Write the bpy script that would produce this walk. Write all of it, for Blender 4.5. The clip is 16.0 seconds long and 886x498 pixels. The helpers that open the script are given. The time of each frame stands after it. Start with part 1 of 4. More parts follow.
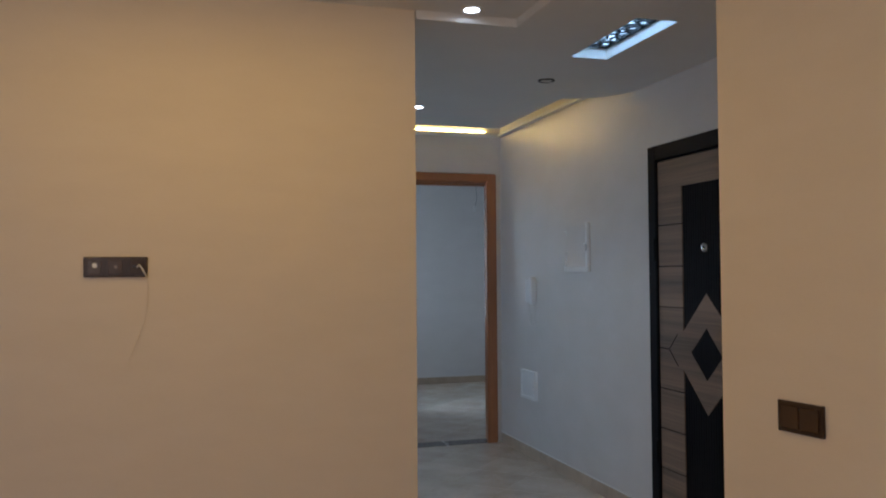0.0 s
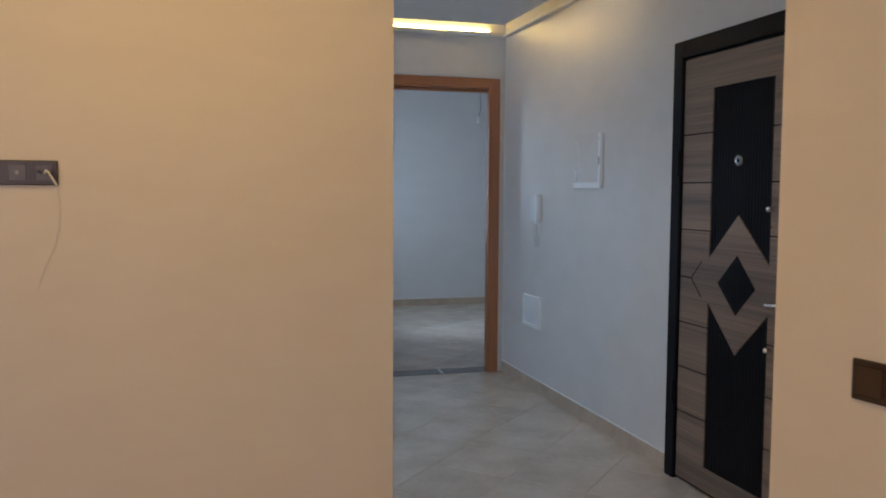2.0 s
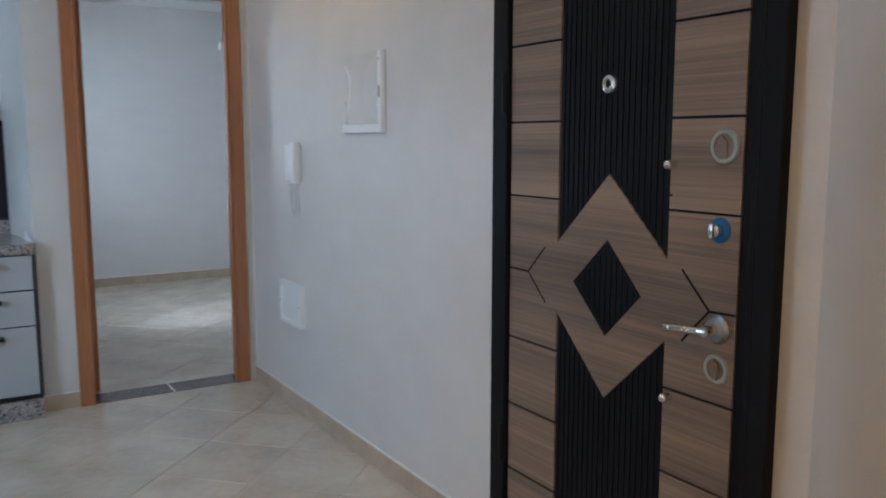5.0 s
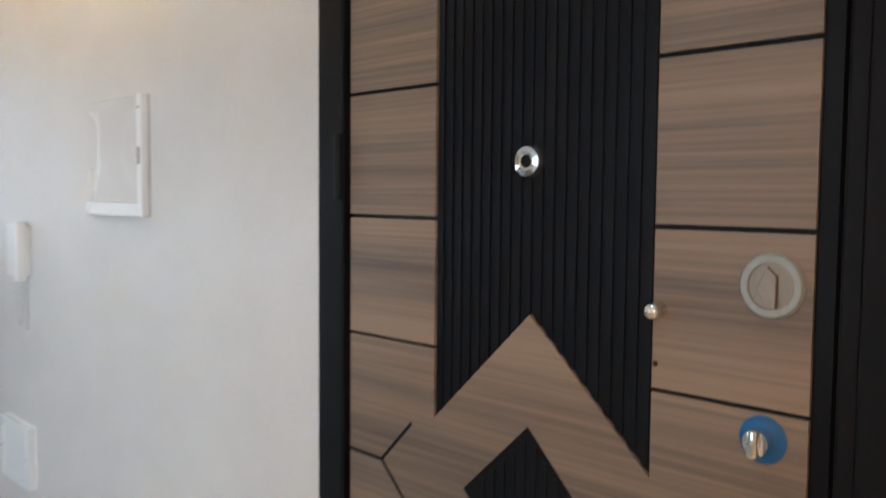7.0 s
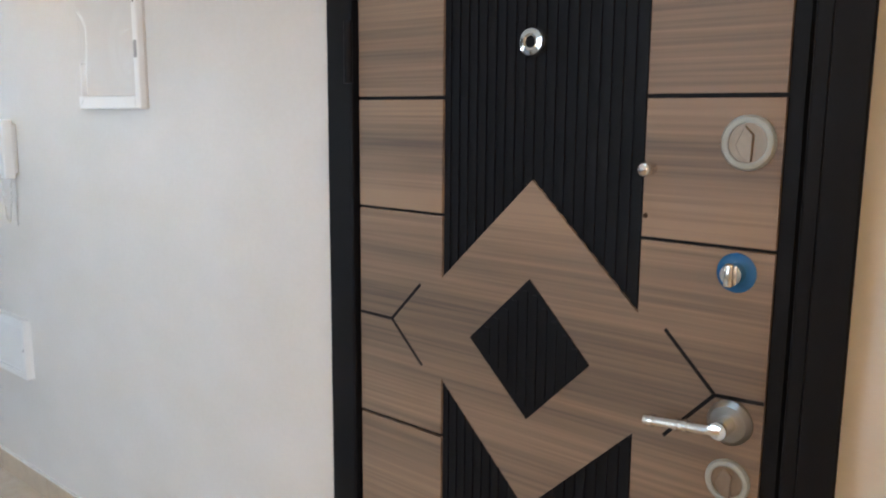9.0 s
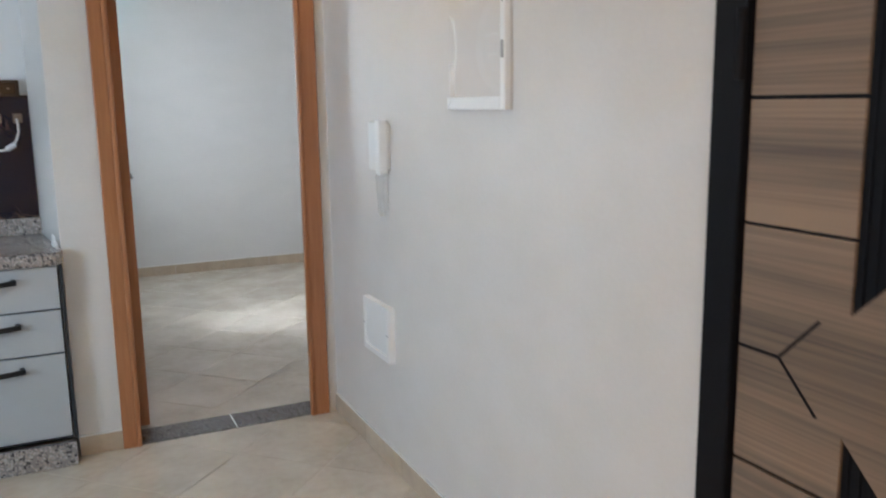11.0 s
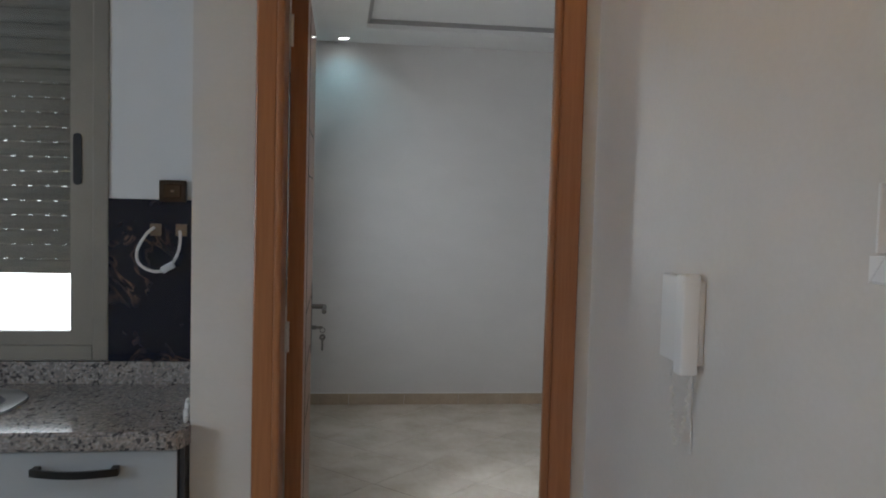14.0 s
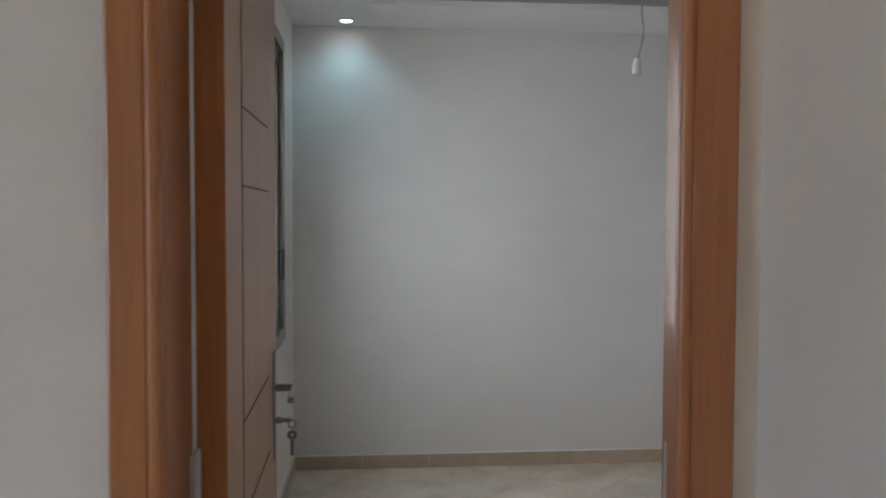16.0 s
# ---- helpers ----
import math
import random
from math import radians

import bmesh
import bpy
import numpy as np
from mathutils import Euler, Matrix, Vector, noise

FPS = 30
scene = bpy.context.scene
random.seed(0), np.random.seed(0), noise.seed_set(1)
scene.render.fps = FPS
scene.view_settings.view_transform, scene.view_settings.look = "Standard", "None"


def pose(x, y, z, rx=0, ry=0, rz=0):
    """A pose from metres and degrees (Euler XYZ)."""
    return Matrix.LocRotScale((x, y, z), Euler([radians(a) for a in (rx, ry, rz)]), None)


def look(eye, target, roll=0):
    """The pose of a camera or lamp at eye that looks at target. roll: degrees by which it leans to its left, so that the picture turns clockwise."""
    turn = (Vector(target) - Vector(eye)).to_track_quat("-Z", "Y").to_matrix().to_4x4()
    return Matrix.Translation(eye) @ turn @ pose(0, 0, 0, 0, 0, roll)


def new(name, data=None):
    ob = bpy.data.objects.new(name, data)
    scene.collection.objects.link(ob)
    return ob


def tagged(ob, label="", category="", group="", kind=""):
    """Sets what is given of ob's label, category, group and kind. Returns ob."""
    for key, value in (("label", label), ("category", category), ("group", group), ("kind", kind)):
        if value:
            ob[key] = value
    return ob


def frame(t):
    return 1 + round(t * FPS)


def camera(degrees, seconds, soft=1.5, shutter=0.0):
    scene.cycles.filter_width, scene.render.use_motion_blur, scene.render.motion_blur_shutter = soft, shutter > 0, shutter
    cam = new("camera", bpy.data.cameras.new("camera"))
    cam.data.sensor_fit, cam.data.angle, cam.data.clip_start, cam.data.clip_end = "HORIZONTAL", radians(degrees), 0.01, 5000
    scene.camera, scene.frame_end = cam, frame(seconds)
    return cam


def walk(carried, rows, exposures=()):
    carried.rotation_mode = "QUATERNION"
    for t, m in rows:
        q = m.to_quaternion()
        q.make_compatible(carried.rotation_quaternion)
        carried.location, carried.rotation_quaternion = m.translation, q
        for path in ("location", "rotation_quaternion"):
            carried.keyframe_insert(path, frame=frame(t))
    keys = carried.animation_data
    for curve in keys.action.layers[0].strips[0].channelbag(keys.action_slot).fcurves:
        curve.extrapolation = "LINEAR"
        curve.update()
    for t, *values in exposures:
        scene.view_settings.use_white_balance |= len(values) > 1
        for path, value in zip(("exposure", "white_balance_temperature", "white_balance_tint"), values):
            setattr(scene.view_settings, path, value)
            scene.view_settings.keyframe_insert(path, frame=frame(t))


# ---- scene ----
cam = camera(56.6, 16.0, soft=1.8, shutter=0.4)
PATH = [
    (0, (-2.421, -6.374, 1.376), (-1.844, -4.46, 1.438), -0.4),
    (0.5, (-2.327, -6.305, 1.359), (-1.754, -4.39, 1.312), -0.2),
    (1, (-2.228, -6.248, 1.359), (-1.686, -4.326, 1.233), -0.2),
    (1.5, (-2.183, -6.092, 1.353), (-1.654, -4.168, 1.216), 0.1),
    (2, (-2.170, -5.848, 1.363), (-1.615, -3.932, 1.224), 0.35),
    (2.5, (-2.065, -5.629, 1.359), (-1.517, -3.714, 1.179), 0.3),
    (3, (-1.941, -5.414, 1.378), (-1.395, -3.5, 1.186), -0.2),
    (3.5, (-1.861, -5.161, 1.373), (-1.108, -3.32, 1.169), 0.1),
    (4, (-1.808, -4.921, 1.369), (-0.877, -3.162, 1.164), 0.2),
    (4.2, (-1.749, -4.835, 1.349), (-0.817, -3.079, 1.134), 0.3),
    (6.3, (-1.11, -3.878, 1.393), (0.157, -2.36, 1.091), 0.1),
    (6.5, (-1.05, -3.807, 1.4), (0.217, -2.28, 1.148), 0.5),
    (7, (-0.982, -3.645, 1.448), (0.437, -2.242, 1.319), 0.5),
    (7.5, (-0.985, -3.524, 1.461), (0.614, -2.324, 1.419), 1.1),
    (8, (-1.041, -3.605, 1.435), (0.552, -2.402, 1.314), 0.7),
    (8.2, (-1.077, -3.66, 1.425), (0.497, -2.44, 1.243), 0.7),
    (10.3, (-1.208, -3.686, 1.342), (-0.023, -2.138, 0.895), -0.2),
    (10.5, (-1.178, -3.642, 1.363), (-0.107, -2.007, 0.94), -0.5),
    (11, (-1.114, -3.518, 1.411), (-0.27, -1.739, 1.058), -0.8),
    (11.5, (-1.055, -3.315, 1.447), (-0.274, -1.481, 1.282), 1.0),
    (12, (-0.974, -3.122, 1.456), (-0.343, -1.231, 1.3), 1.9),
    (12.5, (-0.812, -2.902, 1.475), (-0.504, -0.931, 1.325), 2.4),
    (13, (-0.785, -2.697, 1.465), (-0.525, -0.72, 1.31), 2.1),
    (13.5, (-0.812, -2.479, 1.481), (-0.534, -0.503, 1.349), 1.7),
    (14, (-0.709, -2.262, 1.478), (-0.462, -0.28, 1.364), 1.5),
    (14.5, (-0.642, -2.027, 1.49), (-0.459, -0.038, 1.396), 1.7),
    (15, (-0.661, -1.707, 1.495), (-0.483, 0.282, 1.399), 1.4),
    (15.5, (-0.649, -1.468, 1.461), (-0.462, 0.522, 1.38), 1.0),
    (16, (-0.579, -1.178, 1.497), (-0.404, 0.813, 1.415), 0.2),
]
EXPOSURES = [(0, -0.5, 5350, 10), (1.0, -0.3, 5350, 10), (2.5, 0.05, 5250, 10), (4.2, 0.3, 5300, 10), (6.5, 0.93, 5950, 10), (7.4, 1.22, 6000, 10), (8.2, 1.28, 6050, 11), (10.5, 1.18, 6000, 10), (11.2, 0.86, 6200, 12), (12.0, 0.2, 6300, 15), (13.0, -0.12, 6300, 13), (14.5, -0.07, 6400, 13), (15.3, 0.03, 6400, 13), (16.0, 0.30, 6450, 14)]
walk(cam, [(t, look(eye, target, roll)) for t, eye, target, roll in PATH], EXPOSURES)

# ---- world and lights ----
world = bpy.data.worlds.new("sky")
scene.world = world
world.use_nodes = True
wn = world.node_tree
sky = wn.nodes.new("ShaderNodeTexSky")
sky.sky_type, sky.sun_disc = "NISHITA", False
sky.sun_elevation, sky.sun_rotation = radians(47), radians(84)
wn.nodes["Background"].inputs["Strength"].default_value = 0.12
wn.links.new(sky.outputs[0], wn.nodes["Background"].inputs[0])


def sun_lamp():
    d = bpy.data.lights.new("sun", "SUN")
    d.energy, d.angle, d.color = 2.5, radians(0.5), (1, 0.95, 0.88)
    ob = new("sun", d)
    ob.matrix_world = look((20, 2, 22), (0, 0, 0))
    return ob


def area_lamp(name, eye, target, w, h, watts, colour, spread=180):
    d = bpy.data.lights.new(name, "AREA")
    d.shape, d.size, d.size_y, d.energy, d.color = "RECTANGLE", w, h, watts, colour
    d.spread = radians(spread)
    ob = new(name, d)
    ob.matrix_world = look(eye, target)
    return ob


def spot_lamp(name, eye, target, watts, colour, degrees, blend=0.6, size=0.03):
    d = bpy.data.lights.new(name, "SPOT")
    d.energy, d.color, d.spot_size, d.spot_blend, d.shadow_soft_size = watts, colour, radians(degrees), blend, size
    ob = new(name, d)
    ob.matrix_world = look(eye, target)
    return ob


sun_lamp()
DAY = (0.74, 0.87, 1.0)
WARM = (1.0, 0.575, 0.13)
COOL = (0.86, 0.95, 1.0)
# daylight in the window openings; the kitchen's west one is added, out of view
area_lamp("kitchen_west_fill_light", (-4.12, -2.15, 1.55), (-1.2, -0.30, 1.3), 0.95, 1.5, 10.2, (0.64, 0.82, 1.0), 105)
area_lamp("kitchen_gap_light", (-2.05, 0.70, 1.13), (-2.0, -1.5, 0.6), 1.0, 0.18, 0.8, DAY)
area_lamp("bedroom_window_light", (-1.17, 2.35, 1.6), (0.6, 2.9, 0.9), 1.1, 1.2, 10.5, (0.84, 0.92, 1.0), 138)
# added narrow lamp that makes the bright patch on the bedroom floor
area_lamp("bedroom_floor_patch_light", (-1.14, 2.0, 1.45), (0.44, 1.76, 0), 0.35, 0.25, 1.3, (0.84, 0.92, 1.0), 42)
# added fill for the living room, set at a made-up south window
area_lamp("living_south_fill_light", (-4.2, -8.1, 1.6), (-1.4, -3.4, 0.9), 2.2, 1.5, 30, (1.0, 0.85, 0.80))
# the living room's warm strip lamps under the ceiling
area_lamp("living_strip_light", (-2.35, -3.95, 2.42), (-2.35, -3.6, 0), 1.7, 0.08, 8.5, WARM)
area_lamp("living_strip_light", (-1.9, -5.6, 2.42), (-1.7, -5.6, 0), 0.08, 2.2, 11.5, WARM)
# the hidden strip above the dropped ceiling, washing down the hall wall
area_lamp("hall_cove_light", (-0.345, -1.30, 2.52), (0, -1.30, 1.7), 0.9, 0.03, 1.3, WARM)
# ceiling spots that are switched on
spot_lamp("hall_spot_light", (-1.1, -1.45, 2.40), (-1.1, -1.45, 0), 8.2, COOL, 125)
spot_lamp("bedroom_spot_light", (-0.715, 3.42, 2.57), (-0.70, 3.62, 1.7), 3.0, (0.42, 0.86, 1.0), 130, 1.0)


# ---- materials ----
def mat(name, colour, rough=0.5, metal=0.0, vary=0.06, scale=6.0, grain=120.0, bump=0.05, spec=0.5, coat=0.0, emit=None, strength=0.0,
        stretch=(1, 1, 1), second=None, random_value=0.0):
    m = bpy.data.materials.new(name)
    m.use_nodes = True
    nt = m.node_tree
    b = nt.nodes["Principled BSDF"]
    b.inputs["Roughness"].default_value, b.inputs["Metallic"].default_value = rough, metal
    b.inputs["Specular IOR Level"].default_value, b.inputs["Coat Weight"].default_value = spec, coat
    tc, mp = nt.nodes.new("ShaderNodeTexCoord"), nt.nodes.new("ShaderNodeMapping")
    mp.inputs["Scale"].default_value = stretch
    geo = nt.nodes.new("ShaderNodeNewGeometry")
    nt.links.new(geo.outputs["Position"], mp.inputs["Vector"])
    n1, n2 = nt.nodes.new("ShaderNodeTexNoise"), nt.nodes.new("ShaderNodeTexNoise")
    n1.inputs["Scale"].default_value, n1.inputs["Detail"].default_value = scale, 6
    n2.inputs["Scale"].default_value, n2.inputs["Detail"].default_value = grain, 3
    for n in (n1, n2):
        nt.links.new(mp.outputs[0], n.inputs["Vector"])
    ramp = nt.nodes.new("ShaderNodeValToRGB")
    other = second or tuple(max(0, c * (1 - 2 * vary)) for c in colour)
    ramp.color_ramp.elements[0].position, ramp.color_ramp.elements[1].position = 0.32, 0.68
    ramp.color_ramp.elements[0].color, ramp.color_ramp.elements[1].color = (*other, 1), (*colour, 1)
    nt.links.new(n1.outputs["Fac"], ramp.inputs[0])
    last = ramp.outputs[0]
    mixn = nt.nodes.new("ShaderNodeMix")
    mixn.data_type, mixn.blend_type = "RGBA", "OVERLAY"
    mixn.inputs["Factor"].default_value = min(1, vary * 2.5)
    nt.links.new(last, mixn.inputs["A"])
    nt.links.new(n2.outputs["Fac"], mixn.inputs["B"])
    last = mixn.outputs["Result"]
    if random_value:
        info, hsv, mr = nt.nodes.new("ShaderNodeObjectInfo"), nt.nodes.new("ShaderNodeHueSaturation"), nt.nodes.new("ShaderNodeMapRange")
        mr.inputs["To Min"].default_value, mr.inputs["To Max"].default_value = 1 - random_value, 1 + random_value
        nt.links.new(info.outputs["Random"], mr.inputs["Value"])
        nt.links.new(mr.outputs[0], hsv.inputs["Value"])
        nt.links.new(last, hsv.inputs["Color"])
        last = hsv.outputs[0]
    nt.links.new(last, b.inputs["Base Color"])
    if bump:
        bn, add = nt.nodes.new("ShaderNodeBump"), nt.nodes.new("ShaderNodeMath")
        add.operation = "ADD"
        nt.links.new(n1.outputs["Fac"], add.inputs[0])
        nt.links.new(n2.outputs["Fac"], add.inputs[1])
        bn.inputs["Strength"].default_value, bn.inputs["Distance"].default_value = bump, 0.01
        nt.links.new(add.outputs[0], bn.inputs["Height"])
        nt.links.new(bn.outputs[0], b.inputs["Normal"])
    if emit:
        b.inputs["Emission Color"].default_value, b.inputs["Emission Strength"].default_value = (*emit, 1), strength
    return m


def wood_mat(name, light, dark, along, rough=0.4, scale=1.0, coat=0.0, contrast=1.0, stripes=90, run=0.05, bands=0.6):
    """Wood with grain running along one axis (0 x, 1 y, 2 z)."""
    m = bpy.data.materials.new(name)
    m.use_nodes = True
    nt = m.node_tree
    b = nt.nodes["Principled BSDF"]
    b.inputs["Roughness"].default_value, b.inputs["Coat Weight"].default_value = rough, coat
    geo, mp = nt.nodes.new("ShaderNodeNewGeometry"), nt.nodes.new("ShaderNodeMapping")
    mp.inputs["Scale"].default_value = [(run if i == along else 1) * scale for i in range(3)]
    nt.links.new(geo.outputs["Position"], mp.inputs["Vector"])
    broad, fine = nt.nodes.new("ShaderNodeTexNoise"), nt.nodes.new("ShaderNodeTexNoise")
    broad.inputs["Scale"].default_value, broad.inputs["Detail"].default_value, broad.inputs["Distortion"].default_value = 16, 4, 0.6
    fine.inputs["Scale"].default_value, fine.inputs["Detail"].default_value = stripes * 2, 5
    for n in (broad, fine):
        nt.links.new(mp.outputs[0], n.inputs["Vector"])
    mixv = nt.nodes.new("ShaderNodeMath")
    mixv.operation = "MULTIPLY_ADD"
    mixv.inputs[1].default_value, mixv.inputs[2].default_value = 1.05 - bands, 0.0
    nt.links.new(fine.outputs["Fac"], mixv.inputs[0])
    add = nt.nodes.new("ShaderNodeMath")
    add.operation = "MULTIPLY_ADD"
    add.inputs[1].default_value = bands
    nt.links.new(broad.outputs["Fac"], add.inputs[0])
    nt.links.new(mixv.outputs[0], add.inputs[2])
    ramp = nt.nodes.new("ShaderNodeValToRGB")
    mid = 0.525
    ramp.color_ramp.elements[0].position, ramp.color_ramp.elements[1].position = mid - 0.12 / contrast, mid + 0.12 / contrast
    ramp.color_ramp.elements[0].color, ramp.color_ramp.elements[1].color = (*dark, 1), (*light, 1)
    nt.links.new(add.outputs[0], ramp.inputs[0])
    nt.links.new(ramp.outputs[0], b.inputs["Base Color"])
    bn = nt.nodes.new("ShaderNodeBump")
    bn.inputs["Strength"].default_value, bn.inputs["Distance"].default_value = 0.08, 0.004
    nt.links.new(fine.outputs["Fac"], bn.inputs["Height"])
    nt.links.new(bn.outputs[0], b.inputs["Normal"])
    return m


def speckle_mat(name, base, dots, rough=0.15, scale=90.0):
    """Speckled granite: crystals of several tones."""
    m = bpy.data.materials.new(name)
    m.use_nodes = True
    nt = m.node_tree
    b = nt.nodes["Principled BSDF"]
    b.inputs["Roughness"].default_value = rough
    geo = nt.nodes.new("ShaderNodeNewGeometry")
    vor, noi = nt.nodes.new("ShaderNodeTexVoronoi"), nt.nodes.new("ShaderNodeTexNoise")
    vor.inputs["Scale"].default_value = scale
    noi.inputs["Scale"].default_value, noi.inputs["Detail"].default_value = scale * 0.5, 6
    nt.links.new(geo.outputs["Position"], vor.inputs["Vector"])
    nt.links.new(geo.outputs["Position"], noi.inputs["Vector"])
    bw, mul = nt.nodes.new("ShaderNodeRGBToBW"), nt.nodes.new("ShaderNodeMath")
    nt.links.new(vor.outputs["Color"], bw.inputs[0])
    mul.operation = "MULTIPLY_ADD"
    mul.inputs[1].default_value, mul.inputs[2].default_value = 1.5, -0.5
    nt.links.new(noi.outputs["Fac"], mul.inputs[0])
    add = nt.nodes.new("ShaderNodeMath")
    add.operation = "ADD"
    nt.links.new(bw.outputs[0], add.inputs[0])
    nt.links.new(mul.outputs[0], add.inputs[1])
    ramp = nt.nodes.new("ShaderNodeValToRGB")
    ramp.color_ramp.interpolation = "CONSTANT"
    els = ramp.color_ramp.elements
    els[0].position, els[0].color = 0.0, (*dots[0], 1)
    els[1].position, els[1].color = 0.46, (*base, 1)
    for p, c in ((0.60, dots[1]), (0.76, dots[2]), (0.9, base)):
        els.new(p).color = (*c, 1)
    nt.links.new(add.outputs[0], ramp.inputs[0])
    nt.links.new(ramp.outputs[0], b.inputs["Base Color"])
    return m


def marble_mat(name, base, vein, rough=0.12):
    m = bpy.data.materials.new(name)
    m.use_nodes = True
    nt = m.node_tree
    b = nt.nodes["Principled BSDF"]
    b.inputs["Roughness"].default_value = rough
    geo, n = nt.nodes.new("ShaderNodeNewGeometry"), nt.nodes.new("ShaderNodeTexNoise")
    n.inputs["Scale"].default_value, n.inputs["Detail"].default_value, n.inputs["Distortion"].default_value = 5.5, 9, 1.6
    nt.links.new(geo.outputs["Position"], n.inputs["Vector"])
    ramp = nt.nodes.new("ShaderNodeValToRGB")
    els = ramp.color_ramp.elements
    els[0].position, els[0].color = 0.485, (*base, 1)
    els[1].position, els[1].color = 0.53, (*base, 1)
    els.new(0.505).color = (*vein, 1)
    nt.links.new(n.outputs["Fac"], ramp.inputs[0])
    patch = nt.nodes.new("ShaderNodeTexNoise")
    patch.inputs["Scale"].default_value = 4.0
    nt.links.new(geo.outputs["Position"], patch.inputs["Vector"])
    pr = nt.nodes.new("ShaderNodeValToRGB")
    pr.color_ramp.elements[0].position, pr.color_ramp.elements[1].position = 0.5, 0.62
    nt.links.new(patch.outputs["Fac"], pr.inputs[0])
    mx = nt.nodes.new("ShaderNodeMix")
    mx.data_type = "RGBA"
    nt.links.new(pr.outputs[0], mx.inputs["Factor"])
    mx.inputs["A"].default_value = (*base, 1)
    nt.links.new(ramp.outputs[0], mx.inputs["B"])
    nt.links.new(mx.outputs["Result"], b.inputs["Base Color"])
    return m


def glass_mat(name, colour=(0.96, 0.98, 0.98), rough=0.02, clear=0.95):
    m = bpy.data.materials.new(name)
    m.use_nodes = True
    nt = m.node_tree
    out = nt.nodes["Material Output"]
    tr, gl = nt.nodes.new("ShaderNodeBsdfTransparent"), nt.nodes.new("ShaderNodeBsdfGlossy")
    gl.inputs["Roughness"].default_value = rough
    tr.inputs["Color"].default_value = (*colour, 1)
    mx = nt.nodes.new("ShaderNodeMixShader")
    mx.inputs[0].default_value = 1 - clear
    nt.links.new(tr.outputs[0], mx.inputs[1])
    nt.links.new(gl.outputs[0], mx.inputs[2])
    nt.links.new(mx.outputs[0], out.inputs["Surface"])
    return m


PLASTER = mat("pearly_plaster", (0.72, 0.69, 0.66), 0.36, vary=0.03, scale=3.5, grain=60, bump=0.03, spec=0.5, second=(0.68, 0.65, 0.61), stretch=(1, 1, 1.6))
CREAM = mat("cream_plaster", (0.79, 0.70, 0.58), 0.5, vary=0.02, scale=4, grain=70, bump=0.025, spec=0.35, second=(0.765, 0.675, 0.555), stretch=(1, 1, 3))
ROOMWALL = mat("pale_grey_plaster", (0.74, 0.72, 0.70), 0.55, vary=0.02, scale=3, grain=60, bump=0.04, spec=0.3, second=(0.71, 0.69, 0.67), stretch=(1, 1, 2))
WHITE = mat("white_paint", (0.80, 0.80, 0.79), 0.6, vary=0.02, scale=3, grain=90, bump=0.03)
TILE = mat("beige_stoneware", (0.70, 0.625, 0.525), 0.2, vary=0.05, scale=3.8, grain=30, bump=0.01, spec=0.5, second=(0.55, 0.47, 0.37), random_value=0.03)
SKIRT = mat("beige_skirting_tile", (0.56, 0.45, 0.33), 0.3, vary=0.05, scale=7, grain=50, bump=0.01, second=(0.46, 0.36, 0.26), random_value=0.05)
GROUT = mat("pale_grout", (0.68, 0.62, 0.53), 0.8, vary=0.05, scale=20, bump=0.05)
GROUTW = mat("white_grout", (0.82, 0.81, 0.78), 0.7, vary=0.04, scale=30, bump=0.05)
REDWOOD = wood_mat("reddish_varnished_wood", (0.46, 0.20, 0.085), (0.31, 0.115, 0.045), 2, 0.35, 0.7, 0.15, 0.55)
REDWOOD_H = wood_mat("reddish_varnished_wood_across", (0.46, 0.20, 0.085), (0.31, 0.115, 0.045), 0, 0.35, 0.7, 0.15, 0.55)
LEAFWOOD = wood_mat("pale_door_veneer", (0.47, 0.26, 0.15), (0.40, 0.21, 0.115), 2, 0.4, 0.8, 0.1, 0.6)
LAMINATE = wood_mat("grey_brown_striped_laminate", (0.305, 0.213, 0.145), (0.105, 0.080, 0.062), 1, 0.45, 0.8, 0.0, 0.8, 110, 0.012, 0.69)
BLACKMET = mat("black_powder_coat", (0.006, 0.006, 0.008), 0.5, spec=0.15, vary=0.06, scale=8, grain=300, bump=0.02)
BLACKPANEL = mat("black_fluted_panel", (0.006, 0.006, 0.008), 0.45, spec=0.15, vary=0.06, scale=8, grain=200, bump=0.02)
CHROME = mat("polished_chrome", (0.78, 0.77, 0.74), 0.12, 1.0, vary=0.02, scale=20, bump=0.0)
STEEL = mat("brushed_steel", (0.62, 0.62, 0.61), 0.3, 1.0, vary=0.04, scale=40, bump=0.01)
BRASSY = mat("aged_steel_lock", (0.26, 0.20, 0.15), 0.35, 0.6, vary=0.05, scale=30, bump=0.01)
KEYSTEEL = mat("dull_nickel", (0.30, 0.29, 0.28), 0.35, 1.0, vary=0.04, scale=40, bump=0.01)
BLUE = mat("blue_plastic_film", (0.006, 0.11, 0.30), 0.3, vary=0.05, scale=30, bump=0.02)
PALEFILM = mat("pale_plastic_film", (0.36, 0.385, 0.37), 0.3, vary=0.05, scale=30, bump=0.02)
PLASTIC = mat("white_plastic", (0.86, 0.86, 0.85), 0.3, vary=0.01, scale=10, bump=0.01)
PLASTIC2 = mat("warm_white_plastic", (0.83, 0.83, 0.82), 0.35, vary=0.01, scale=10, bump=0.01)
GREYTAB = mat("grey_plastic", (0.35, 0.35, 0.35), 0.4, vary=0.03, scale=20, bump=0.01)
BRONZE = mat("dark_bronze_plastic", (0.055, 0.032, 0.018), 0.3, 0.3, vary=0.08, scale=25, bump=0.02)
BRONZE2 = mat("bronze_rocker", (0.075, 0.043, 0.022), 0.25, 0.3, vary=0.08, scale=25, bump=0.01)
